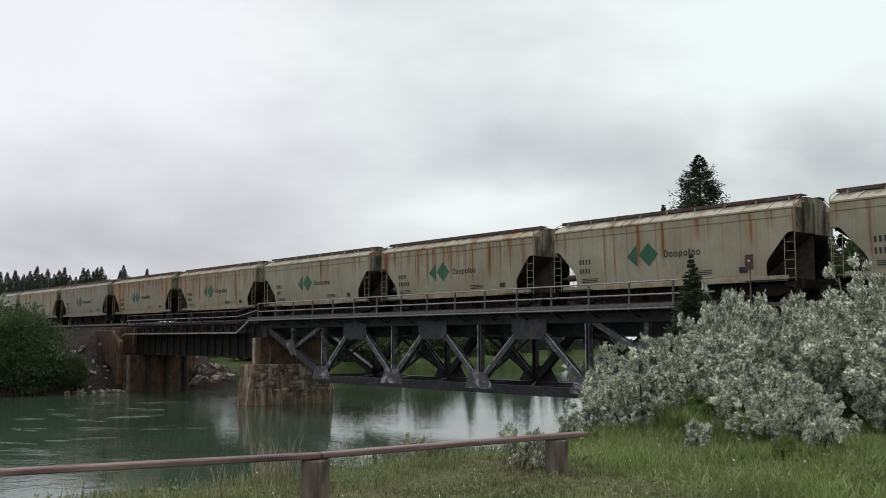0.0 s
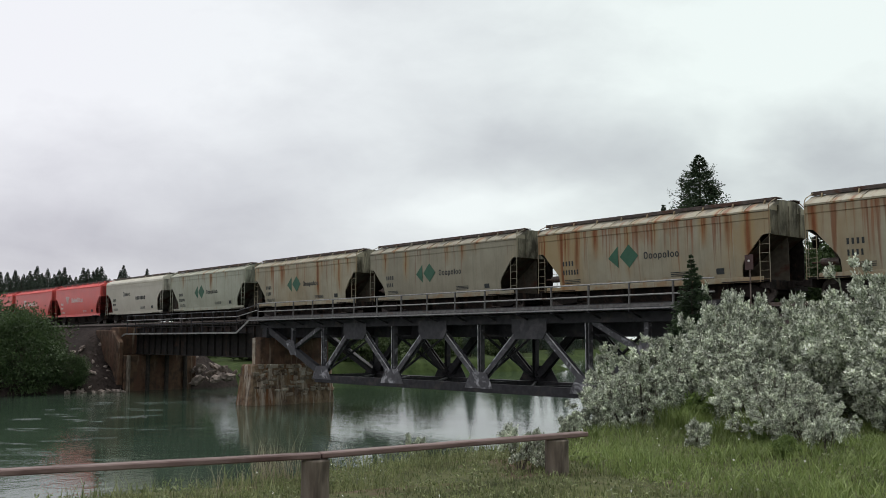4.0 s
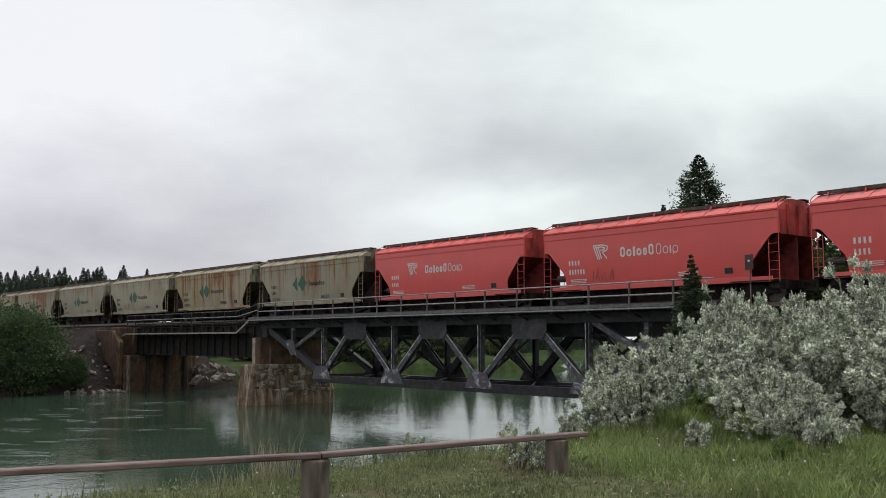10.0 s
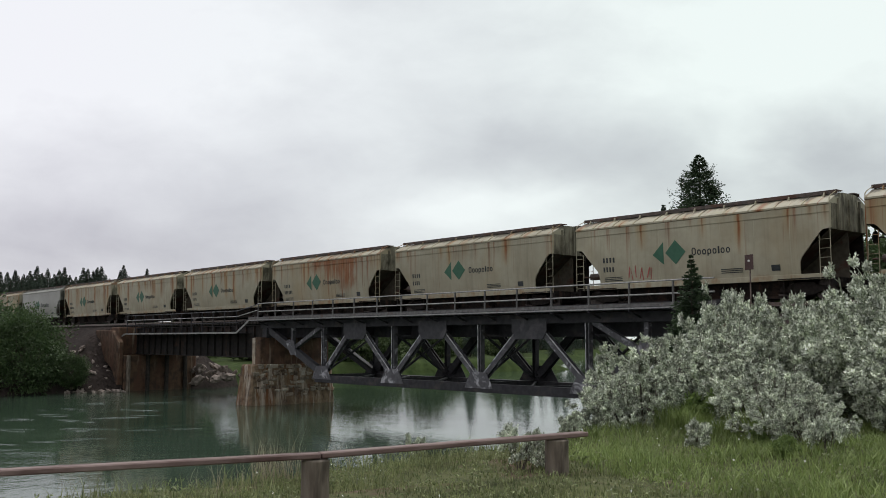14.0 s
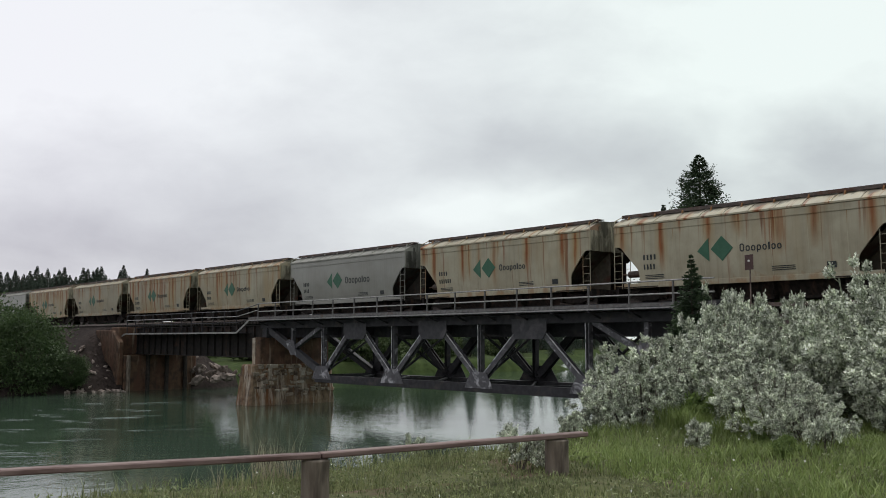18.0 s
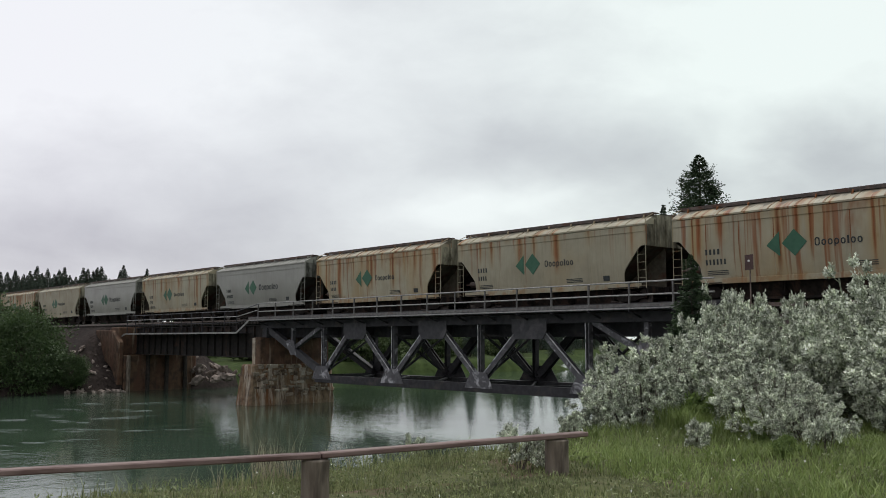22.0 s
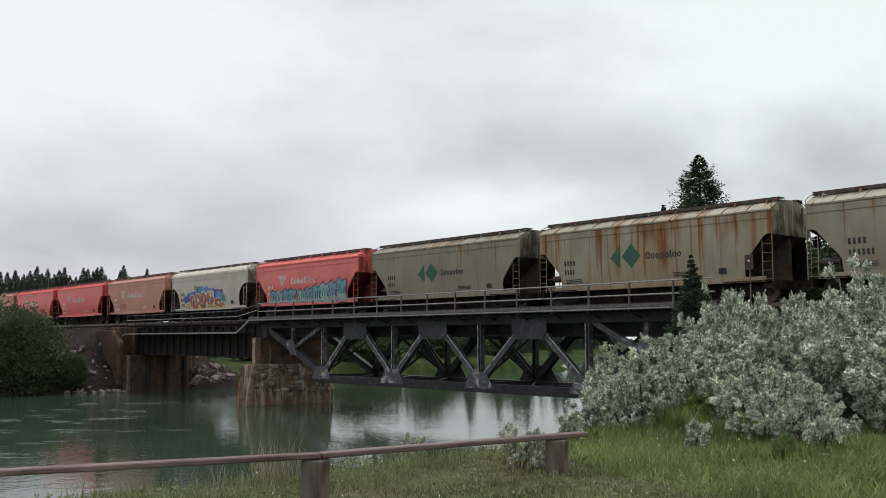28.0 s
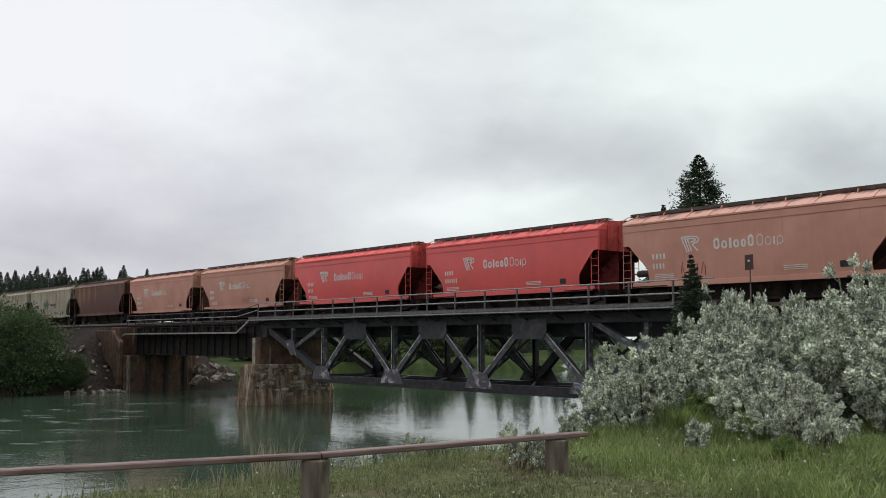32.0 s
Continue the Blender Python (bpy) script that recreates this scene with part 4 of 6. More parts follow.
    M["brake_wheel"] = finish(bm, "brake_wheel", MAT["under"])
    bm = bmesh.new()
    tube(bm, (-0.45, 0, 0), (0.35, 0, 0), 0.17, 0.17, 12)
    tube(bm, (-0.9, 0, 0), (-0.45, 0, 0), 0.04, 0.04, 6)
    M["reservoir"] = finish(bm, "air_reservoir", MAT["board"])
    bm = bmesh.new()
    prism(bm, [(-2.05, 2.42), (-1.43, 3.00), (-1.43, 1.92)], -0.006, 0.006)
    wrap(bm)
    M["triangle"] = finish(bm, "logo_triangle", MAT["logo_green"])
    bm = bmesh.new()
    prism(bm, [(-1.32, 2.47), (-0.75, 3.05), (-0.18, 2.47), (-0.75, 1.90)], -0.006, 0.006)
    wrap(bm)
    M["diamond"] = finish(bm, "logo_diamond", MAT["logo_green"])

    def word(name, x, z, pitch, shapes, w, stroke, material):
        """Lettering as one plain shape for each letter, an open box or (width below 0.5) a bar: where each stands, and its mesh."""
        M[name] = []
        for h, wide in shapes:
            key = ("letter", h, wide, w, stroke, material.name)
            if key not in M:
                b = bmesh.new()
                low, top, right = (-0.08 if h < 0 else 0.0), abs(h), w * wide
                if wide < 0.5 or not stroke:
                    bx(b, 0, right, -0.006, 0.006, low, top)
                else:
                    c = 0.30 * right
                    outer = [(c, 0), (right - c, 0), (right, c), (right, top - c), (right - c, top), (c, top), (0, top - c), (0, c)]
                    inner = [(stroke + (x1 / right) * (right - 2 * stroke), stroke + (z1 / top) * (top - 2 * stroke)) for x1, z1 in outer]
                    for (p, q), (u, v) in zip(zip(outer, outer[1:] + outer[:1]), zip(inner, inner[1:] + inner[:1])):
                        prism(b, [p, q, v, u], -0.006, 0.006)
                    if low:
                        bx(b, 0, stroke, -0.006, 0.006, low, 0.4 * top)
                M[key] = finish(b, "letter_bar", material)
            M[name].append((x, z, key))
            x += pitch * (wide + 0.3) / 1.3

    black, white = MAT["letter_black"], MAT["letter_white"]
    word("word_green", 0.16, 2.26, 0.275, ((0.35, 1.1), (0.25, 1), (0.25, 1), (-0.25, 1), (0.25, 1), (0.33, 0.4), (0.25, 1), (0.25, 1)), 0.20, 0.048, black)
    word("word_green_large", 0.20, 2.22, 0.385, ((0.46, 1.1), (0.34, 1), (0.34, 1), (-0.34, 1), (0.34, 1), (0.44, 0.35), (0.34, 1), (0.34, 1)), 0.29, 0.062, black)
    word("word_bold", -1.72, 2.46, 0.40, ((0.50, 1), (0.36, 1), (0.46, 0.42), (0.36, 0.95), (0.36, 0.8), (0.52, 0.95)), 0.30, 0.088, white)
    word("word_light", 0.46, 2.46, 0.40, ((0.50, 1), (0.36, 1), (0.36, 0.25), (-0.36, 1)), 0.30, 0.038, white)
    word("word_small", -2.50, 2.66, 0.33, ((0.44, 1.2), (-0.30, 1), (0.30, 0.6), (0.36, 0.3), (0.30, 1), (0.30, 1.3)), 0.25, 0.055, black)
    word("word_motto", 0.60, 2.22, 0.33, ((0.36, 1),) * 7, 0.22, 0.08, black)
    for key in ("black", "white"):
        word("mark_" + key, -5.15, 2.21, 0.21, ((0.25, 1),) * 4, 0.10, 0, MAT["letter_" + key])
        for n in (4, 6):
            word("number_%s_%d" % (key, n), -5.15, 1.75, 0.19, ((0.25, 1),) * n, 0.085, 0, MAT["letter_" + key])
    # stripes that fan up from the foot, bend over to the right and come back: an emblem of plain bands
    bm = bmesh.new()
    bands = [[(0.0, 1.0), (0.32, 0.0)], [(0.17, 0.96), (0.44, 0.0)], [(0.34, 0.90), (0.56, 0.05)], [(0.62, 0.50), (0.92, 0.05)],
             [(0.0, 1.0), (0.6, 1.02), (0.92, 0.93), (1.0, 0.78), (0.92, 0.62), (0.65, 0.52)], [(0.14, 0.86), (0.6, 0.88), (0.82, 0.78), (0.72, 0.68), (0.5, 0.64)]]
    for pts in bands:
        for p, q in zip(pts[:-1], pts[1:]):
            beam(bm, (-3.45 + 0.95 * p[0], 0, 2.42 + 0.72 * p[1]), (-3.45 + 0.95 * q[0], 0, 2.42 + 0.72 * q[1]), 0.012, 0.062)
    wrap(bm)
    M["emblem"] = finish(bm, "emblem", MAT["letter_white"])
    # hand rail over the corner of the roof
    arc = [(6.90, -1.63, 4.02), (6.90, -1.60, 4.20), (6.88, -1.48, 4.32), (6.86, -1.0, 4.53), (6.84, -0.76, 4.60)]
    for key, sx in (("hand_rail", 1), ("hand_rail_other", -1)):
        bm = bmesh.new()
        for p, q in zip(arc[:-1], arc[1:]):
            tube(bm, (sx * p[0], *p[1:]), (sx * q[0], *q[1:]), 0.022, 0.022, 5)
        M[key] = finish(bm, "hand_rail", None)
    bm = bmesh.new()
    for z in (1.50, 1.42, 1.34):
        bx(bm, -0.55, 0.55, -0.005, 0.005, z, z + 0.035)
    wrap(bm)
    M["fine_print_black"] = finish(bm, "fine_print", MAT["letter_black"])
    M["fine_print_white"] = M["fine_print_black"].copy()
    M["fine_print_white"].materials[0] = MAT["letter_white"]
    bm = bmesh.new()
    bx(bm, -0.2, 0.2, -0.008, 0.008, 1.36, 1.62)
    wrap(bm)
    M["plate"] = finish(bm, "data_plate", MAT["letter_black"])
    return M


def fix_slots(M):
    for me in M.values():
        if isinstance(me, list):
            continue
        if not me.materials or me.materials[0] is None:
            me.materials.clear()
            me.materials.append(MAT["under"])


MESH = make_meshes()
fix_slots(MESH)


def graffiti(car, style, rnd):
    """Sprayed paint on the near side: jagged interlocking strokes, each with a dark outline, fill and light edge."""
    y = -SIDE - 0.05

    def spray(name, colour):
        return bpy.data.materials.get(name) or surface(name, colour, tuple(min(1, 1.4 * v) for v in colour), 2.5, 0.55, bump=0)

    def stroke(pts, grow, layer, material):
        cx, cz = sum(p[0] for p in pts) / len(pts), sum(p[1] for p in pts) / len(pts)
        out = []
        for px, pz in pts:
            d = math.hypot(px - cx, pz - cz) + 1e-6
            out.append((px + (px - cx) / d * grow, max(1.0, pz + (pz - cz) / d * grow)))
        bm = bmesh.new()
        prism(bm, out, -0.0002, 0.0002)
        wrap(bm)
        o = part("spray_stroke", bm, material, car)
        o.location = (0, y - layer, 0)

    if style in ("scrawl", "smudge"):
        ink = spray("sprayed_scrawl", (0.30, 0.07, 0.06)) if style == "scrawl" else spray("sprayed_smudge", (0.17, 0.10, 0.085))
        x0, n, h = (-3.6, 7, 0.55) if style == "scrawl" else (0.4, 9, 0.3)
        for i in range(n):
            x = x0 + i * 0.22
            z = 1.25 + rnd.uniform(0, 0.2)
            t = rnd.uniform(-0.15, 0.2)
            stroke([(x, z), (x + 0.05, z), (x + 0.05 + t, z + h * rnd.uniform(0.6, 1.2)), (x + t, z + h)], 0.0, 0.001 * i, ink)
        return
    def poly(pts, wob):
        return [(px + rnd.uniform(-wob, wob), max(1.0, pz + rnd.uniform(-wob, wob))) for px, pz in pts]

    if style == "tag_blue":
        # two words of jagged letters: black outline, cyan fill, pale foot, black inner strokes
        dark = spray("sprayed_dark", (0.02, 0.025, 0.03))
        fills = [spray("sprayed_cyan", (0.13, 0.29, 0.33)), spray("sprayed_pale_cyan", (0.21, 0.36, 0.37)), spray("sprayed_steel_blue", (0.15, 0.25, 0.32))]
        foot = spray("sprayed_grey", (0.29, 0.36, 0.33))
        letters = [(-4.75 + 0.9 * i, -3.87 + 0.9 * i, 1.02 + 0.02 * i) for i in range(4)] + [(-0.85 + 1.04 * i, 0.17 + 1.04 * i, 0.98 + 0.11 * i) for i in range(6)]
        for i, (xa, xb, h) in enumerate(letters):
            xm, z = (xa + xb) / 2, 1.0
            pts = poly([(xa + 0.02, z), (xb - 0.02, z), (xb + 0.10, z + 0.34 * h), (xb - 0.10, z + 0.50 * h), (xb + 0.14, z + 0.78 * h), (xb + 0.04, z + 1.02 * h), (xm + 0.12, z + 0.88 * h), (xm - 0.06, z + 1.10 * h), (xa - 0.08, z + 0.94 * h), (xa + 0.08, z + 0.60 * h), (xa - 0.12, z + 0.42 * h)], 0.05)
            stroke(pts, 0.075, 0.002 + 0.003 * i, dark)
            stroke(pts, 0.0, 0.0032 + 0.003 * i, fills[i % 3])
            stroke(poly([(xa + 0.05, z), (xb - 0.05, z), (xb + 0.06, z + 0.30 * h), (xm, z + 0.36 * h), (xa - 0.05, z + 0.32 * h)], 0.04), 0.0, 0.0038 + 0.003 * i, foot)
            for k in range(3):
                x, lean = xa + (0.2 + 0.28 * k) * (xb - xa), rnd.uniform(-0.22, 0.22)
                low, top = z + rnd.uniform(0.05, 0.4) * h, z + rnd.uniform(0.55, 0.85) * h
                stroke([(x, low), (x + 0.065, low - 0.03), (x + 0.05 + lean, top), (x + lean - 0.01, top + 0.03)], 0.0, 0.0044 + 0.003 * i, dark)
        return
    # rounded brown and orange letters with white outlines before spiky blue and green clouds
    white, yellow = spray("sprayed_white", (0.58, 0.56, 0.52)), spray("sprayed_yellow", (0.52, 0.40, 0.08))
    clouds = [spray("sprayed_blue", (0.085, 0.095, 0.36)), spray("sprayed_teal", (0.06, 0.25, 0.235)), spray("sprayed_sky_blue", (0.11, 0.25, 0.44))]
    fills = [spray("sprayed_brown", (0.27, 0.115, 0.065)), spray("sprayed_orange", (0.36, 0.165, 0.085)), spray("sprayed_brick", (0.31, 0.100, 0.065)), spray("sprayed_sand", (0.46, 0.33, 0.17))]
    for i in range(13):
        u = (i + 0.5) / 13
        cx, cz, r = -4.3 + 7.3 * u, 1.55 + 0.95 * math.sin(math.pi * u) ** 0.7 + rnd.uniform(-0.1, 0.1), rnd.uniform(0.34, 0.50)
        star = [(cx + math.cos(6.283 * k / 18) * r * (1.0 if k % 2 else 0.66) * 1.25, max(1.0, cz + math.sin(6.283 * k / 18) * r * (1.0 if k % 2 else 0.70))) for k in range(18)]
        stroke(star, 0.0, 0.002 + 0.0004 * i, clouds[(0, 0, 1, 0, 0, 1, 2, 2, 2, 0, 0, 2, 1)[i]])

    def blob(cx, cz, rx, rz, n=13):
        return [(cx + math.copysign(abs(math.cos(a)) ** 0.7, math.cos(a)) * rx * rnd.uniform(0.82, 1.12), max(1.0, cz + math.copysign(abs(math.sin(a)) ** 0.7, math.sin(a)) * rz * rnd.uniform(0.85, 1.12))) for a in (6.283 * k / n for k in range(n))]

    spots = [(-3.75, 1.28, 0.55, 0.26, 3), (-2.85, 1.70, 0.46, 0.52, 0), (-1.75, 1.80, 0.62, 0.48, 1), (-0.70, 1.85, 0.50, 0.58, 0), (0.55, 1.85, 0.70, 0.55, 2), (0.75, 2.22, 0.46, 0.24, 3), (1.95, 1.50, 0.62, 0.36, 0), (-2.3, 1.22, 0.55, 0.22, 2), (-0.9, 1.22, 0.60, 0.22, 0), (0.6, 1.20, 0.55, 0.20, 3), (2.6, 1.22, 0.52, 0.22, 1)]
    for i, (cx, cz, rx, rz, c) in enumerate(spots):
        pts = blob(cx, cz, rx, rz)
        stroke(pts, 0.085, 0.010 + 0.0005 * i, white)
        stroke(pts, 0.0, 0.018 + 0.0005 * i, fills[c])
        if i in (2, 4, 6):
            stroke(blob(cx + 0.08, cz - 0.05, 0.3 * rx, 0.32 * rz, 9), 0.0, 0.026 + 0.0005 * i, clouds[2] if i == 4 else white)
        if i in (1, 3, 4):
            stroke([(cx - 0.3 * rx, cz - 0.7 * rz), (cx - 0.15 * rx, cz - 0.7 * rz), (cx + 0.3 * rx, cz + 0.5 * rz), (cx + 0.2 * rx, cz + 0.6 * rz)], 0.0, 0.027 + 0.0005 * i, white)
    for x in (-1.5, 1.4, 2.9):
        stroke(blob(x, 1.12, 0.35, 0.12, 9), 0.0, 0.032, yellow)


def build_cars():
    cars, rolling = [], []
    # red paint darkened for the end recesses: their shade and grime in one colour
    dark_red = surface("shaded_grimy_red_paint", (0.10, 0.020, 0.017), (0.21, 0.034, 0.029), 3.0, 0.7, 0.0, (0.05, 0.015, 0.012), 0.9, 0.56, spec=0.2)
    tones = {}
    rnd = random.Random(11)
    for i, (kind, rust, broad, extra) in enumerate(CARS):
        paint, dirt, letter, words = PALETTE[kind]
        state = " with heavy rust runs" if rust > 0.8 else (" with rust streaks" if rust > 0.4 else "")
        if extra in ("tag_blue", "tag_wild"):
            state = " with large sprayed graffiti"
        car = thing("hopper_wagon", words + state, "railway wagon", "wagons of the freight train")
        shade = rnd.uniform(0.9, 1.07)
        tweak = [c * shade for c in paint]
        if extra == "tag_blue":
            tweak = [0.82, 0.175, 0.150]
        skin = car_paint("wagon_paint_" + kind, tuple(tweak), dirt, rust, i + 1, gloss=0.36 if kind in ("red", "grey") else 0.55, broad=broad, grimy=0.30 if kind == "grey" else (0.12 if kind in ("red", "white", "tan") else 0.4))
        skin_roof = car_paint("wagon_roof_paint_" + kind, tuple(c * (1.2 if kind == "white" else 1.0) for c in tweak), dirt, 0.5 * rust, i + 0.3, gloss=0.5, grimy=0.35, crown=kind != "white")
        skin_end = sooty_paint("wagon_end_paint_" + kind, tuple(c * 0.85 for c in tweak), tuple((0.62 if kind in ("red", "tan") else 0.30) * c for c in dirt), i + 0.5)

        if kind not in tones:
            # a sixth of the paint plus brown: recess shade painted in, with grime
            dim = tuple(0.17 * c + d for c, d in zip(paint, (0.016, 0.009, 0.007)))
            tones[kind] = dark_red if kind == "red" else surface("shaded_grimy_slope_sheet_" + kind, tuple(0.6 * c for c in dim), dim, 3.0, 0.8, 0.0, (0.06, 0.03, 0.02), 1.2, 0.57, spec=0.2)
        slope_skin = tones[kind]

        def put(name, key, loc=(0, 0, 0), turn=0.0, material=None, parent=car, lean=0.0):
            o = part(name, MESH[key], None, parent)
            o.location = loc
            o.rotation_euler = (lean, 0, turn)
            if material:
                o.material_slots[0].link = "OBJECT"
                o.material_slots[0].material = material
            return o

        def write(key):
            for x, z, bar in MESH[key]:
                put("letter_bar", bar, (x, -SIDE - 0.042 + tuck(z), z), lean=math.atan(0.084 * max(0.0, 3.0 - z - bar[1] * 0.5)))

        put("side_wall", "side_round" if kind == "white" else "side", (0, -SIDE, 0), 0, skin)
        put("side_wall", "side_round" if kind == "white" else "side", (0, SIDE, 0), math.pi, skin)
        put("side_sill", "sill", (0, -SIDE + 0.14, 0), 0, skin)
        put("eave_plate", "eave_grooved" if kind == "white" else "eave", (0, -SIDE, 0), 0, skin)
        put("eave_plate", "eave_grooved" if kind == "white" else "eave", (0, SIDE, 0), math.pi, skin)
        put("side_sill", "sill", (0, SIDE - 0.14, 0), math.pi, skin)
        for s in (1, -1):
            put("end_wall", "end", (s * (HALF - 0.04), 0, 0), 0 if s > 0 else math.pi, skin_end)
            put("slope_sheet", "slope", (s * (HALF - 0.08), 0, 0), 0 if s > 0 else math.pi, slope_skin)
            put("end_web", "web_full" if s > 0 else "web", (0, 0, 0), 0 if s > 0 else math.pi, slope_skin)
            # extra web near the far side, added to block sky through the gap
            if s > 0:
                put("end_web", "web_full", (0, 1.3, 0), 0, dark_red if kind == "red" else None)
            put("coupler", "coupler", (s * 7.0, 0, 0), 0 if s > 0 else math.pi)
            put("running_board", "board_thin" if kind == "white" else "board", (0, s * -0.72, 0), 0 if s > 0 else math.pi)
            for e in (1, -1):
                put("ladder", "ladder", (e * 6.66, s * -(SIDE + 0.05), 0), 0 if e > 0 else math.pi, skin)
                put("hand_rail", "hand_rail" if e * s > 0 else "hand_rail_other", (0, 0, 0), 0 if s > 0 else math.pi, skin)
            for j in range(9):
                put("board_bracket", "bracket", (-6.4 + j * 1.6, s * -0.80, 0), 0 if s > 0 else math.pi, skin)
            truck = thing("bogie", "", "")
            truck.parent = car
            truck.location = (s * 5.35, 0, 0)
            put("bolster", "bolster", parent=truck)
            for e in (1, -1):
                put("side_frame", "frame", (0, e * 1.0, 0), parent=truck)
                rolling.append((i, e * 0.88, put("wheelset", "wheel", (e * 0.88, 0, 0.46), parent=truck)))
        if kind in ("cream", "pale", "olive", "tan"):
            for j in range(7):
                put("weld_seam", "seam", (-5.1 + j * 1.7, -SIDE, 0), 0, skin)
        put("roof", "roof_round" if kind == "white" else "roof", (0, 0, 0), 0, skin_roof)
        if kind != "white":
            for j in range(10):
                put("roof_rib", "rib", (-5.715 + j * 1.27, 0, 0), 0, skin_roof)
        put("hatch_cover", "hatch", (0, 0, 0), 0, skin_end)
        put("centre_sill", "centre")
        for x in (-3.02, 0, 3.02):
            put("hopper_bay", "hopper", (x, 0, 0))
        put("brake_wheel", "brake_wheel", (-HALF - 0.1, -0.5, 2.5), math.pi)
        put("air_reservoir", "reservoir", (-6.2, -0.75, 1.62))
        if kind in ("cream", "pale", "olive", "grey"):
            put("logo_triangle", "triangle", (0, -SIDE - 0.046, 0))
            put("logo_diamond", "diamond", (0, -SIDE - 0.046, 0))
            write("word_green_large" if kind == "grey" else "word_green")
        elif kind in ("red", "tan"):
            put("emblem", "emblem", (0, -SIDE - 0.046, 0))
            write("word_bold")
            write("word_light")
        elif kind == "white":
            write("word_small")
            write("word_motto")
        if extra != "bare":
            tone = letter.split("_")[1]
            write("mark_" + tone)
            write("number_%s_%d" % (tone, 4 if i % 3 else 6))
            put("fine_print", "fine_print_" + tone, (2.2, -SIDE - 0.046, 0))
            put("fine_print", "fine_print_" + tone, (-4.55, -SIDE - 0.036, -0.05))
        put("data_plate", "plate", (4.35, -SIDE - 0.040, -0.04))
        if extra and extra != "bare":
            graffiti(car, extra, rnd)
        cars.append(car)
    return cars, rolling


TRAIN, WHEELSETS = build_cars()

# ---- log barrier beside the bank, and the trackside sign ----
def build_barrier():
    b = thing("log_barrier", "low barrier of a worn red plank on log posts", "barrier")
    corner = Vector((-8.84, -33.06, 3.60))
    for far_end in (Vector((-10.36, -38.7, 3.60)), Vector((-8.545, -29.08, 3.60))):
        bm = bmesh.new()
        beam(bm, far_end, corner + (corner - far_end).normalized() * -0.004, 0.17, 0.060)
        part("plank", bm, MAT["plank"], b, bevel=0.012)
    rnd = random.Random(3)
    for k, at in enumerate(((-8.88, -33.08), (-8.60, -29.56), (-9.8, -36.6))):
        bm = bmesh.new()
        n = 14
        rings = []
        for z, r in ((2.70, 0.165), (3.10, 0.158), (3.35, 0.150), (3.54, 0.155), (3.557, 0.14)):
            rings.append([bm.verts.new((math.cos(6.2832 * i / n) * r * (1 + 0.05 * math.sin(3 * i + k)), math.sin(6.2832 * i / n) * r, z)) for i in range(n)])
        for r0, r1 in zip(rings[:-1], rings[1:]):
            for i in range(n):
                bm.faces.new((r0[i], r0[(i + 1) % n], r1[(i + 1) % n], r1[i]))
        bm.faces.new(rings[-1])
        bm.faces.new(rings[0][::-1])
        o = part("log_post", bm, MAT["log"], b)
        o.location = (at[0], at[1], 0)
    s = thing("trackside_sign", "small rust-brown square sign on a steel post beside the track", "sign")
    bm = bmesh.new()
    bx(bm, -0.27, 0.27, -0.012, 0.012, 7.78, 8.42)
    o = part("plate", bm, MAT["sign"], s, bevel=0.004)
    o.location = (-22.1, -3.06, 0)
    o.rotation_euler = (0, 0, radians(-20))
    bm = bmesh.new()
    tube(bm, (-22.1, -3.0, 5.6), (-22.1, -3.0, 8.3), 0.035, 0.03, 8)
    part("post", bm, MAT["railhead"], s)
    bm = bmesh.new()
    bx(bm, -0.05, 0.05, -0.006, 0.006, 8.12, 8.2)
    o = part("reflector", bm, MAT["letter_white"], s)
    o.location = (-22.1, -3.085, 0)


build_barrier()


# ---- plants ----
def leaf_cloud(points, ways, length, width, rng, size=1.0, flat=0.0):
    """Rhombic leaves at points, along ways."""
    n = len(points)
    ways = ways / np.maximum(np.linalg.norm(ways, axis=1, keepdims=True), 1e-6)
    rand = rng.normal(size=(n, 3))
    side = np.cross(ways, rand + np.array([0, 0, flat]))
    side /= np.maximum(np.linalg.norm(side, axis=1, keepdims=True), 1e-6)
    nor = np.cross(side, ways)
    ln = length * rng.uniform(0.6, 1.3, (n, 1)) * size
    wd = width * rng.uniform(0.7, 1.3, (n, 1)) * size
    a = points
    m = points + ways * ln * 0.5 + nor * ln * 0.10
    v = np.empty((n * 4, 3))
    v[0::4], v[1::4], v[2::4], v[3::4] = a, m + side * wd * 0.5, points + ways * ln, m - side * wd * 0.5
    f = [(4 * i, 4 * i + 1, 4 * i + 2, 4 * i + 3) for i in range(n)]
    return v, f


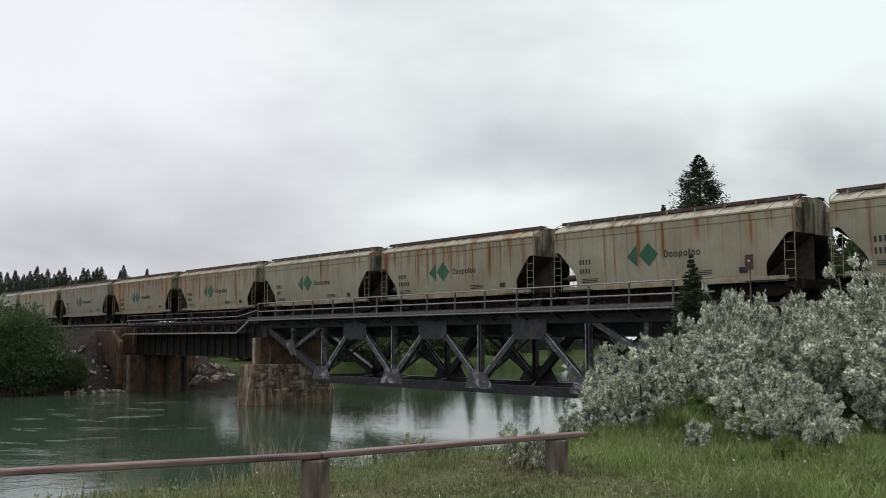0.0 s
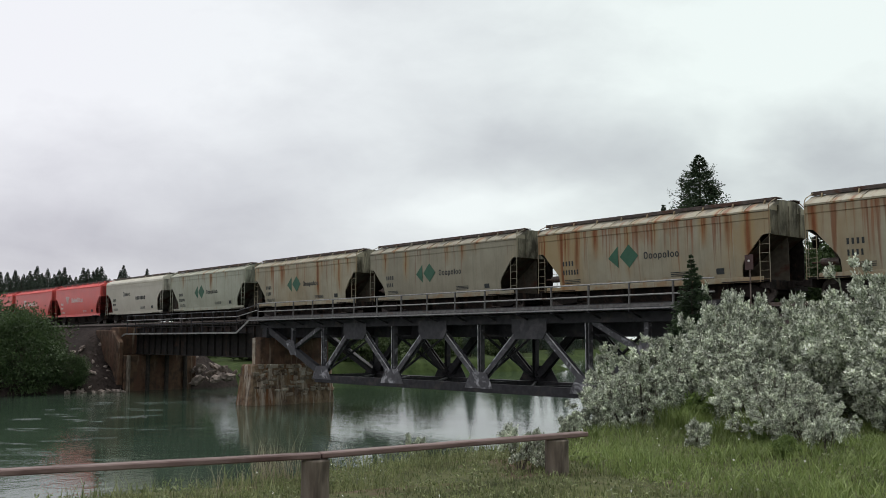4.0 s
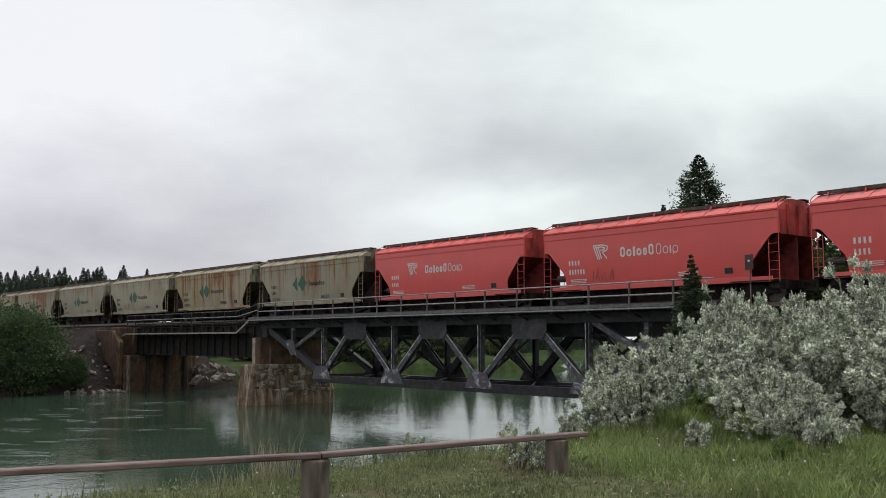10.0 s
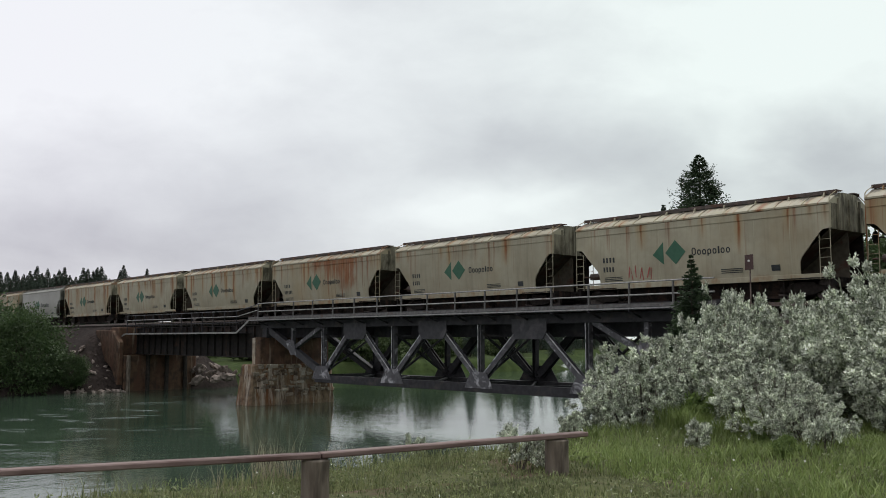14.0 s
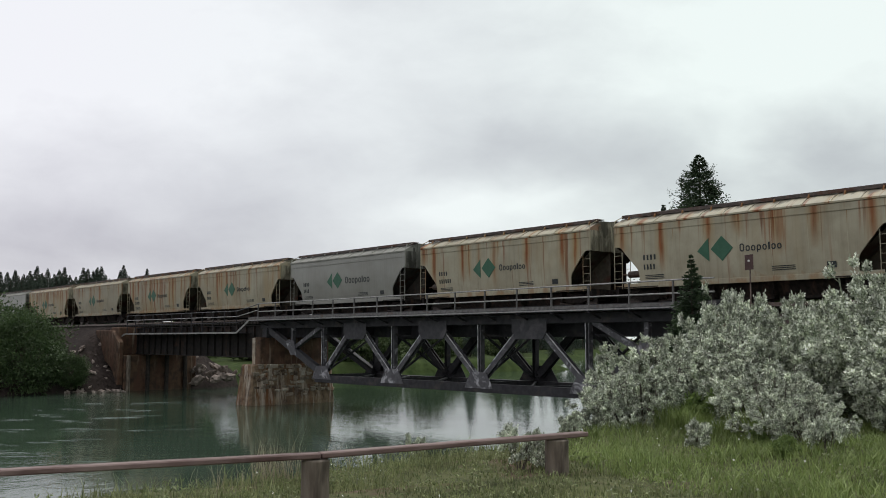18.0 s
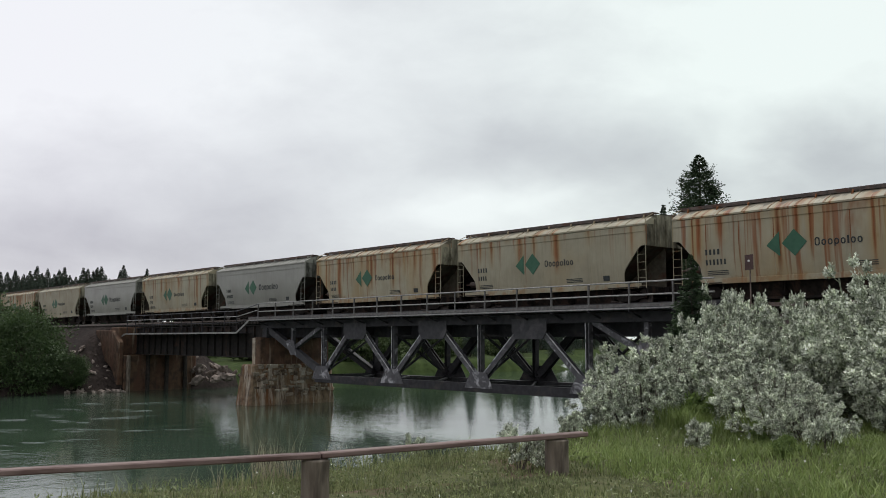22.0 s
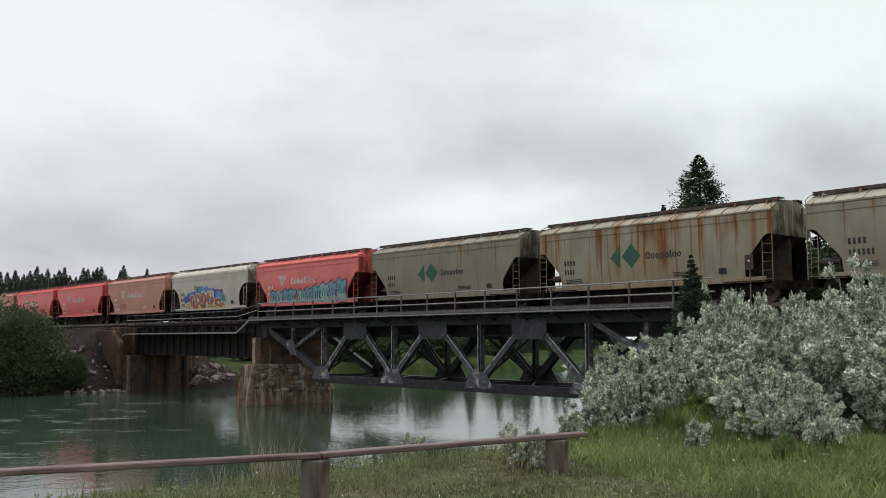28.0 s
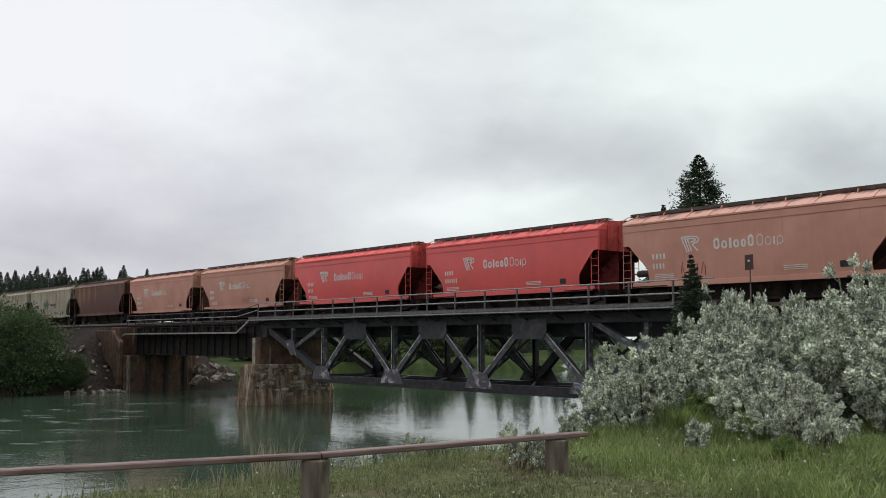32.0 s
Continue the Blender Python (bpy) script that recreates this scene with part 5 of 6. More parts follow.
def silver_bush_meshes(seed, height, radius, stems):
    rng = np.random.default_rng(seed)
    bm = bmesh.new()
    pts, ways = [], []
    for _ in range(stems):
        ang = rng.uniform(0, 2 * math.pi)
        out = radius * math.sqrt(rng.uniform(0.02, 1.0))
        top = height * (1 - 0.55 * (out / radius) ** 2) * rng.uniform(0.72, 1.08)
        base = np.array([math.cos(ang), math.sin(ang), 0]) * out * 0.30
        tip = np.array([math.cos(ang) * out, math.sin(ang) * out, top])
        bend = (base + tip) / 2 + np.array([math.cos(ang), math.sin(ang), 0]) * out * 0.12 - np.array([0, 0, 0.05 * height])
        curve = [(1 - t) ** 2 * base + 2 * t * (1 - t) * bend + t * t * tip for t in np.linspace(0, 1, 5)]
        for k in range(4):
            tube(bm, curve[k], curve[k + 1], 0.022 * (1 - k * 0.2), 0.022 * (0.8 - k * 0.2), 4)
        for _ in range(8):
            t = rng.uniform(0.62, 1.0) if rng.random() < 0.75 else rng.uniform(0.3, 0.62)
            p = (1 - t) ** 2 * base + 2 * t * (1 - t) * bend + t * t * tip
            a2 = ang + rng.normal() * 1.1
            w = np.array([math.cos(a2), math.sin(a2), rng.uniform(-0.25, 1.0)])
            w /= np.linalg.norm(w)
            q0 = p + w * rng.uniform(0.10, 0.28)
            tube(bm, p, q0, 0.008, 0.006, 3)
            # a tight spray of leafy twigs at the end
            for _ in range(5):
                w2 = w + rng.normal(size=3) * 0.60 + np.array([0, 0, 0.12])
                w2 /= np.linalg.norm(w2)
                q = q0 + w2 * rng.uniform(0.06, 0.15)
                tube(bm, q0, q, 0.005, 0.003, 3)
                k = 42
                s = rng.uniform(0.1, 1.1, k)[:, None]
                pts.append(q0 + (q - q0) * s + rng.normal(size=(k, 3)) * 0.020)
                ways.append(w2 * 0.8 + rng.normal(size=(k, 3)) * 0.5)
    v, f = leaf_cloud(np.concatenate(pts), np.concatenate(ways), 0.060, 0.036, rng, flat=1.2)
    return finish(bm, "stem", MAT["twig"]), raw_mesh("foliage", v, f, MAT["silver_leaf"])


def conifer_meshes(seed, height, radius, whorls, per, spray, needle, bare=0.1, ragged=0.3, lift=0.0, loose=0.035, power=0.75):
    rng = np.random.default_rng(seed)
    bm = bmesh.new()
    tube(bm, (0, 0, -0.5), (0, 0, height * 0.96), 0.018 * height, 0.004 * height, 7)
    pts, ways = [], []
    for i in range(whorls):
        h = bare + (1 - bare) * (i + rng.uniform(-0.3, 0.3)) / whorls
        r = radius * (1 - h) ** power * rng.uniform(1 - ragged, 1 + ragged) + 0.02 * height * (1 - h)
        for j in range(per):
            if rng.random() < 0.12:
                continue
            a = rng.uniform(0, 2 * math.pi)
            rr = r * rng.uniform(1.0 - 1.2 * ragged, 1.0 + 0.4 * ragged)
            d = np.array([math.cos(a), math.sin(a), rng.uniform(-0.35, 0.05) + lift + 0.7 * max(0, h - 0.75)])
            s = np.sqrt(rng.uniform(0.03, 1, spray))[:, None]
            base = np.array([0, 0, h * height])
            pts.append(base + d * rr * s + np.array([0, 0, 0.14 * rr]) * s ** 3 + rng.normal(size=(spray, 3)) * loose * rr)
            side = np.array([-d[1], d[0], 0])
            ways.append(d + side * rng.normal(size=(spray, 1)) * 0.8 + rng.normal(size=(spray, 3)) * 0.25)
    n = 10
    pts.append(np.array([[0, 0, height * (0.95 + 0.05 * k / n)] for k in range(n)]))
    ways.append(rng.normal(size=(n, 3)) * 0.6 + np.array([0, 0, 1.0]))
    pts = np.concatenate(pts)
    small = 0.35 + 0.65 * np.clip(2.2 * (1 - pts[:, 2:3] / height), 0, 1)
    v, f = leaf_cloud(pts, np.concatenate(ways), needle, needle * 0.42, rng, small)
    return finish(bm, "trunk", MAT["bark"]), v, f


def shrub_meshes(seed, radii, clumps, per, leaf, material, trunk=True):
    """A leafy crown: clumps on an uneven dome, each a cloud of leaves."""
    rng = np.random.default_rng(seed)
    bm = bmesh.new()
    pts, ways = [], []
    rx, ry, rz = radii
    for _ in range(clumps):
        d = rng.normal(size=3)
        d /= np.linalg.norm(d)
        r = rng.uniform(0.45, 1.0) ** 0.5 * rng.uniform(0.8, 1.1)
        c = np.array([d[0] * rx * r, d[1] * ry * r, rz * 0.95 + d[2] * rz * r])
        if c[2] < 0.1:
            c[2] = rng.uniform(0.1, 0.5) * rz
        if trunk and rng.random() < 0.25:
            tube(bm, (c[0] * 0.12, c[1] * 0.12, 0.0), tuple(c), 0.07, 0.02, 5)
        size = rng.uniform(0.5, 1.0) * min(rx, rz) * 0.30
        q = rng.normal(size=(per, 3)) * size * np.array([0.55, 0.55, 0.4])
        pts.append(c + q)
        ways.append(q / size + d * 0.6 + rng.normal(size=(per, 3)) * 0.7 + np.array([0, 0, -0.1]))
    if not trunk:
        tube(bm, (0, 0, -0.05), (0, 0, 1.2 * rz), 0.02, 0.006, 5)
    v, f = leaf_cloud(np.concatenate(pts), np.concatenate(ways), leaf, leaf * 0.55, rng)
    return finish(bm, "trunk", MAT["bark"]), raw_mesh("crown", v, f, material)


def ground_z(x, y):
    return float(ground_height(np.array(x), np.array(y)))


def plant(name, meshes, x, y, z, turn, scale, label, category, group="", names=("trunk", "crown")):
    p = thing(name, label, category, group)
    for n, me in zip(names, meshes):
        part(n, me, None, p)
    p.matrix_basis = Matrix.LocRotScale((x, y, z), Euler((0, 0, turn)), (scale, scale, scale * 1.0))
    return p


def build_plants():
    rnd = random.Random(21)
    kinds = [silver_bush_meshes(40 + i, 2.0, 1.5, 28) for i in range(4)]
    # silver shrubs: x, y, scale of a two-metre shrub, its breadth
    front = [(-12.0, -24.5, 0.62, 0.9), (-11.5, -24.3, 0.58, 1.0), (-11.8, -23.6, 0.92, 0.9), (-12.3, -22.4, 1.0, 0.9), (-11.2, -21.9, 0.95, 1.0), (-10.2, -22.3, 0.85, 1.0), (-9.2, -23.3, 0.72, 1.0), (-8.35, -24.4, 0.56, 1.0), (-7.75, -24.6, 0.46, 0.9)]
    back = [(-12.2, -20.2, 1.05, 0.9), (-13.0, -20.6, 0.9, 0.8), (-10.4, -20.6, 1.15, 0.85), (-7.2, -22.6, 0.62, 0.8), (-6.4, -22.4, 1.1, 1.0), (-8.4, -19.6, 1.45, 0.9), (-6.8, -21.0, 1.2, 1.0),
             (-14.0, -17.5, 1.58, 0.55), (-12.6, -17.4, 1.1, 0.8), (-14.8, -16.0, 1.66, 0.60), (-13.9, -18.2, 1.25, 0.7), (-11.0, -17.8, 1.5, 0.75), (-9.6, -18.4, 1.62, 0.8), (-9.0, -17.2, 1.7, 0.9), (-6.6, -18.4, 1.75, 1.0), (-14.0, -14.6, 1.62, 0.5), (-15.2, -14.2, 1.1, 0.8), (-11.4, -14.6, 1.75, 0.9), (-12.8, -15.2, 1.3, 0.7), (-5.2, -20.2, 1.55, 1.0)]
    # these shrubs get the darkened leaves that paint the shade among them
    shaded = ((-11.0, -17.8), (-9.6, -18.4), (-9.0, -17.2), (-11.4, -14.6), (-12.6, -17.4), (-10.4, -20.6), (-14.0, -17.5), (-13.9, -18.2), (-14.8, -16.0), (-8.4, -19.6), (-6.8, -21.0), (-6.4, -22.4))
    for i, (x, y, s, wide) in enumerate(front + back):
        p = plant("silver_bush", kinds[i % 4], x, y, ground_z(x, y) - 0.05, rnd.uniform(0, 6.28), s, "silver-leaved shrub with grey twigs on the grassy bank", "shrub", "silver shrubs on the bank", ("stem", "foliage"))
        p.scale = (s * wide, s * wide, s)
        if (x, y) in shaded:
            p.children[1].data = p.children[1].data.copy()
            p.children[1].data.materials[0] = MAT["shaded_silver_leaf"]
            tagged(p, "silver-leaved shrub with leaves darkened for the shaded hollow")
    # single silver seedlings beside the barrier
    sprigs = [silver_bush_meshes(60 + i, 0.70, 0.20, 4) for i in range(2)]
    for x, y, s in ((-12.0, -27.1, 0.17), (-9.15, -29.7, 0.27), (-8.95, -29.3, 0.24), (-11.7, -29.4, 0.17), (-8.9, -25.9, 0.24), (-7.0, -25.6, 0.26), (-11.5, -26.0, 0.22)):
        p = plant("silver_seedling", sprigs[int(-x * 10) % 2], x, y, ground_z(x, y) - 0.03, x * 7, s, "silver-leaved shrub seedling in the grass", "shrub", "silver seedlings", ("stem", "foliage"))
        p.scale = (2.2 * s, 2.2 * s, 3.4 * s)
    # green herbs at the foot of the shrubs
    herb = shrub_meshes(70, (0.42, 0.42, 0.40), 34, 60, 0.085, MAT["herb_leaf"], trunk=False)
    for x, y, s in ((-10.7, -23.6, 1.0), (-10.1, -23.3, 1.15), (-8.6, -24.6, 0.6), (-11.9, -25.0, 0.5), (-7.4, -26.0, 0.45)):
        plant("green_herb", herb, x, y, ground_z(x, y) - 0.05, x * 5, s, "leafy green herb clump in the long grass", "herb", "green herbs", ("stalk", "foliage"))
    # a small spruce among the shrubs and the tall ragged one behind the track
    t, v, f = conifer_meshes(3, 4.35, 1.05, 60, 8, 44, 0.12, 0.1, 0.3, 0.05, 0.07, 0.9)
    me = raw_mesh("crown", v, f, MAT["needle"])
    plant("young_spruce", (t, me), -15.35, -16.85, 2.85, 0.4, 1.0, "young dark green spruce among silver shrubs", "spruce")
    t, v, f = conifer_meshes(27, 15.5, 5.2, 100, 9, 64, 0.28, 0.15, 0.30, 0.12, 0.08, 0.78)
    plant("tall_spruce", (t, raw_mesh("crown", v, f, MAT["needle"])), -40.5, 20.45, 3.0, 0.0, 1.0, "tall ragged dark spruce behind the railway", "spruce")
    t, v, f = conifer_meshes(9, 18.0, 4.2, 130, 9, 16, 0.42, 0.1, 0.18, -0.16, 0.14, 0.85)
    far = [(t, raw_mesh("crown", v, f, MAT["hazy_needle"]))]
    for k in range(3):
        t, v, f = conifer_meshes(12 + k, 18.0, 3.4 + 0.5 * k, 130, 9, 16, 0.42, 0.08, 0.20, -0.16, 0.14, 0.85)
        far.append((t, raw_mesh("crown", v, f, MAT["hazy_needle"])))
    # the second tip that shows just over the wagons
    plant("far_spruce", far[1], -72.6, 59.4, 3.2, 1.0, 1.04, "distant dark spruce of the far wood", "spruce", "distant spruces")
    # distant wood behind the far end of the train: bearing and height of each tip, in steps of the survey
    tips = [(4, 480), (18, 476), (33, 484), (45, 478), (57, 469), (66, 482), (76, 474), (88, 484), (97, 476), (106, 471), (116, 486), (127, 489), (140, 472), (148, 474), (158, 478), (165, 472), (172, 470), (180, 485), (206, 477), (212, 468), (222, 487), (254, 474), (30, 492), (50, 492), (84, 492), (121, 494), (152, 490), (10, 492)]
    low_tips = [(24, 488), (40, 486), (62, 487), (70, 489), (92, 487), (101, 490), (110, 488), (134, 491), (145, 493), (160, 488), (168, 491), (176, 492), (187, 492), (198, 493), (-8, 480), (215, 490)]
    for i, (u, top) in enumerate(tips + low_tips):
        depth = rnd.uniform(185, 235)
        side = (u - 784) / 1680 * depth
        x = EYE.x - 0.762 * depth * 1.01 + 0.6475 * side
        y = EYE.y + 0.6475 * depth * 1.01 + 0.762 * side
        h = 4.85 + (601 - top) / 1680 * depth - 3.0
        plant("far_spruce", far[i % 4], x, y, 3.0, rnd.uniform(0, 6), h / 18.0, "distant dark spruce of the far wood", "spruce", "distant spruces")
    # round leafy shrubs on the far bank
    big = shrub_meshes(31, (4.0, 3.6, 3.9), 210, 95, 0.27, MAT["green_leaf"])
    plant("riverside_shrub", big, -89.6, -12.3, -0.3, 0.0, 0.98, "dense dark green willow shrub at the water's edge", "shrub", "shrubs on the far bank", ("trunk", "crown"))
    for x, y, s in ((-91.6, -18.0, 1.2), (-88.6, -8.3, 0.42), (-92, -22.0, 1.2), (-97, -11.0, 1.0)):
        plant("riverside_shrub", big, x, y, 0.4, s * 9, s, "dense dark green willow shrub at the water's edge", "shrub", "shrubs on the far bank", ("trunk", "crown"))
    # leafy trees behind the track, seen through the gaps between wagons
    grove = shrub_meshes(33, (2.7, 2.4, 3.7), 150, 95, 0.27, MAT["green_leaf"])
    for x, y, s in ((-30.6, 12.3, 0.82), (-29.0, 11.6, 0.93), (-27.2, 12.4, 1.0), (-25.4, 11.8, 0.97), (-23.6, 12.4, 1.02), (-21.4, 12.0, 1.0)):
        plant("leafy_tree", grove, x, y, ground_z(x, y) - 0.1, x, s, "dense green leafy tree behind the railway embankment", "tree", "trees behind the track", ("trunk", "crown"))
    # small conifers beyond the river, seen by their reflections under the bridge
    for x, y, s in ((-118, 74, 0.42), (-122, 82, 0.46), (-116, 86, 0.40), (-124, 97, 0.48), (-112, 62, 0.40), (-113, 54, 0.36)):
        plant("far_spruce", far[int(y) % 4], x, y, 1.8, y, s, "distant dark spruce of the far wood", "spruce", "distant spruces")
    for i in range(20):
        plant("far_spruce", far[i % 4], float(far_shore(np.array(106 + 4.2 * i))) - 12 + rnd.uniform(-4, 4), 106 + 4.2 * i, 2.0, rnd.uniform(0, 6), rnd.uniform(0.56, 0.72), "distant dark spruce of the far wood", "spruce", "distant spruces")
    low = [shrub_meshes(50 + k, (3.0, 3.0, 2.3), 60, 45, 0.5, MAT["far_leaf"]) for k in range(3)]
    for i in range(9):
        y = 24 + i * 2.4 + rnd.uniform(-0.8, 0.8)
        plant("far_shrub", low[i % 3], float(far_shore(np.array(y))) - rnd.uniform(4.5, 8.0), y, 1.4, rnd.uniform(0, 6), rnd.uniform(1.0, 1.45), "leafy green shrub on the far meadow", "shrub", "shrubs beyond the river", ("trunk", "crown"))
    for i in range(64):
        y = 14 + i * 2.3 + rnd.uniform(-1, 1)
        x = far_shore(np.array(y)) - rnd.uniform(9, 40)
        plant("far_shrub", low[i % 3], float(x), y, 1.9, rnd.uniform(0, 6), rnd.uniform(0.75, 1.1) * (1.15 if y < 56 else 0.95), "leafy green shrub on the far meadow", "shrub", "shrubs beyond the river", ("trunk", "crown"))


build_plants()


def build_grass():
    rng = np.random.default_rng(77)

    def blades(name, n, box, height, width, material, label, lean=0.35, where=None):
        x = rng.uniform(box[0], box[1], n)
        y = rng.uniform(box[2], box[3], n)
        dens = 0.5 + 0.5 * np.sin(x * 1.7 + 2.0 * np.sin(y * 0.9)) * np.sin(y * 1.9 + 1.1 * np.sin(x * 1.3))
        keep = rng.random(n) < 0.25 + 0.75 * dens
        if where is not None:
            keep &= where(x, y)
        x, y = x[keep], y[keep]
        n = len(x)
        z = ground_height(x, y) - 0.02
        h = height * rng.uniform(0.45, 1.25, n) * (0.75 + 0.5 * dens[keep])
        a = rng.uniform(0, 2 * np.pi, n)
        ln = lean * rng.uniform(0.2, 1.2, n) * h
        w = width * rng.uniform(0.7, 1.3, n)
        dx, dy = np.cos(a), np.sin(a)
        b = rng.uniform(0, 2 * np.pi, n)
        px, py = np.cos(b) * w, np.sin(b) * w
        v = np.empty((n * 5, 3))
        v[0::5] = np.stack([x - px, y - py, z], 1)
        v[1::5] = np.stack([x + px, y + py, z], 1)
        v[2::5] = np.stack([x + px * 0.7 + dx * ln * 0.35, y + py * 0.7 + dy * ln * 0.35, z + h * 0.6], 1)
        v[3::5] = np.stack([x - px * 0.7 + dx * ln * 0.35, y - py * 0.7 + dy * ln * 0.35, z + h * 0.6], 1)
        v[4::5] = np.stack([x + dx * ln, y + dy * ln, z + h], 1)
        f = []
        for i in range(n):
            k = 5 * i
            f += [(k, k + 1, k + 2, k + 3), (k + 3, k + 2, k + 4)]
        tagged(new(name, raw_mesh(name, v, f, material)), label, "grass", kind="stuff")

    blades("short_grass", 70000, (-13.2, -3.5, -38, -20), 0.085, 0.008, MAT["grass"], "short dry-green grass on the bank")
    blades("lush_grass", 46000, (-13.5, -3.0, -29.5, -19), 0.20, 0.010, MAT["grass_lush"], "taller bright green grass before the shrubs", lean=0.8, where=lambda x, y: (y > -29.0 - 0.35 * (x + 8)) & (x > -12.8))
    blades("tall_grass", 22000, (-10.9, -8.6, -24.5, -21.4), 0.50, 0.011, MAT["grass_lush"], "long green grass before the silver shrubs", lean=0.5, where=lambda x, y: np.abs(y + 24.0 + 0.25 * (x + 10.6)) < 1.0 + 0.3 * np.sin(3 * x))
    blades("edge_grass", 5200, (-12.6, -9.8, -36, -22), 0.26, 0.006, MAT["grass"], "uneven grass along the crest of the bank", 0.7)
    blades("straw_grass", 170, (-11.9, -11.3, -32.25, -31.75), 0.60, 0.004, MAT["straw"], "dry straw-coloured grass stalks", 0.35)
    blades("thin_straw", 150, (-11.9, -11.2, -33.2, -30.9), 0.42, 0.004, MAT["straw"], "thin dry grass stalks along the crest", 0.45)
    # low leafy weeds between the grass
    n = 26000
    x, y = rng.uniform(-12.3, -3.5, n), rng.uniform(-38, -21, n)
    patch = np.sin(x * 2.3 + 1.7 * np.sin(y * 1.1)) * np.sin(y * 2.7 + 0.9 * np.sin(x * 1.9))
    keep = rng.random(n) < np.clip(0.35 + 0.8 * patch, 0.03, 1)
    x, y = x[keep], y[keep]
    z = ground_height(x, y) + rng.uniform(0.0, 0.16, len(x)) * (0.5 + patch[keep])
    v, f = leaf_cloud(np.stack([x, y, z], 1), rng.normal(size=(len(x), 3)) + np.array([0, 0, 0.5]), 0.055, 0.026, rng)
    tagged(new("low_weeds", raw_mesh("low_weeds", v, f, MAT["weed_leaf"])), "low leafy weeds between the grass", "weeds", kind="stuff")
    # small white flower heads
    n = 75
    x, y = rng.uniform(-11.8, -5.0, n), rng.uniform(-36, -23, n)
    z = ground_height(x, y) + rng.uniform(0.06, 0.30, n)
    v, f = leaf_cloud(np.stack([x, y, z], 1), rng.normal(size=(n, 3)), 0.03, 0.03, rng)
    tagged(new("white_flowers", raw_mesh("white_flowers", v, f, MAT["petal"])), "small white flower heads in the grass", "flowers", kind="stuff")


build_grass()


def build_rocks():
    rnd = random.Random(9)
    meshes = []
    for k in range(5):
        bm = bmesh.new()
        bmesh.ops.create_icosphere(bm, subdivisions=2, radius=1.0)
        for v in bm.verts:
            q = v.co * 1.4 + Vector((k * 7, 0, 0))
            v.co *= 0.75 + 0.5 * noise.noise(q) + 0.12 * noise.noise(q * 3)
            v.co.z *= 0.62
        meshes.append(finish(bm, "boulder", MAT["rock"]))
    for i in range(84):
        if i < 26:
            y = rnd.uniform(3.0, 8.5)
            x = -87.6 + 0.9 * (y - 3) + rnd.uniform(-2.2, 0.6)
            z = rnd.uniform(0.0, 0.5) + max(0, (-86.5 + 0.6 * (y - 3) - x)) * 0.9
        else:
            y = rnd.uniform(-8.8, -3.9)
            x = rnd.uniform(-94.0, -86.4)
            z = max(0.05, ground_z(x, y))
        s = rnd.uniform(0.25, 0.8) if i < 26 else rnd.uniform(0.2, 0.42) if i < 46 else rnd.uniform(0.10, 0.32)
        o = new("boulder", meshes[i % 5])
        o.matrix_basis = Matrix.LocRotScale((x, y, z), Euler((rnd.random(), rnd.random(), rnd.uniform(0, 6))), (s * 1.3, s, s))
        tagged(o, "broken grey-brown rock on the river bank", "rock", "riprap rocks")


build_rocks()


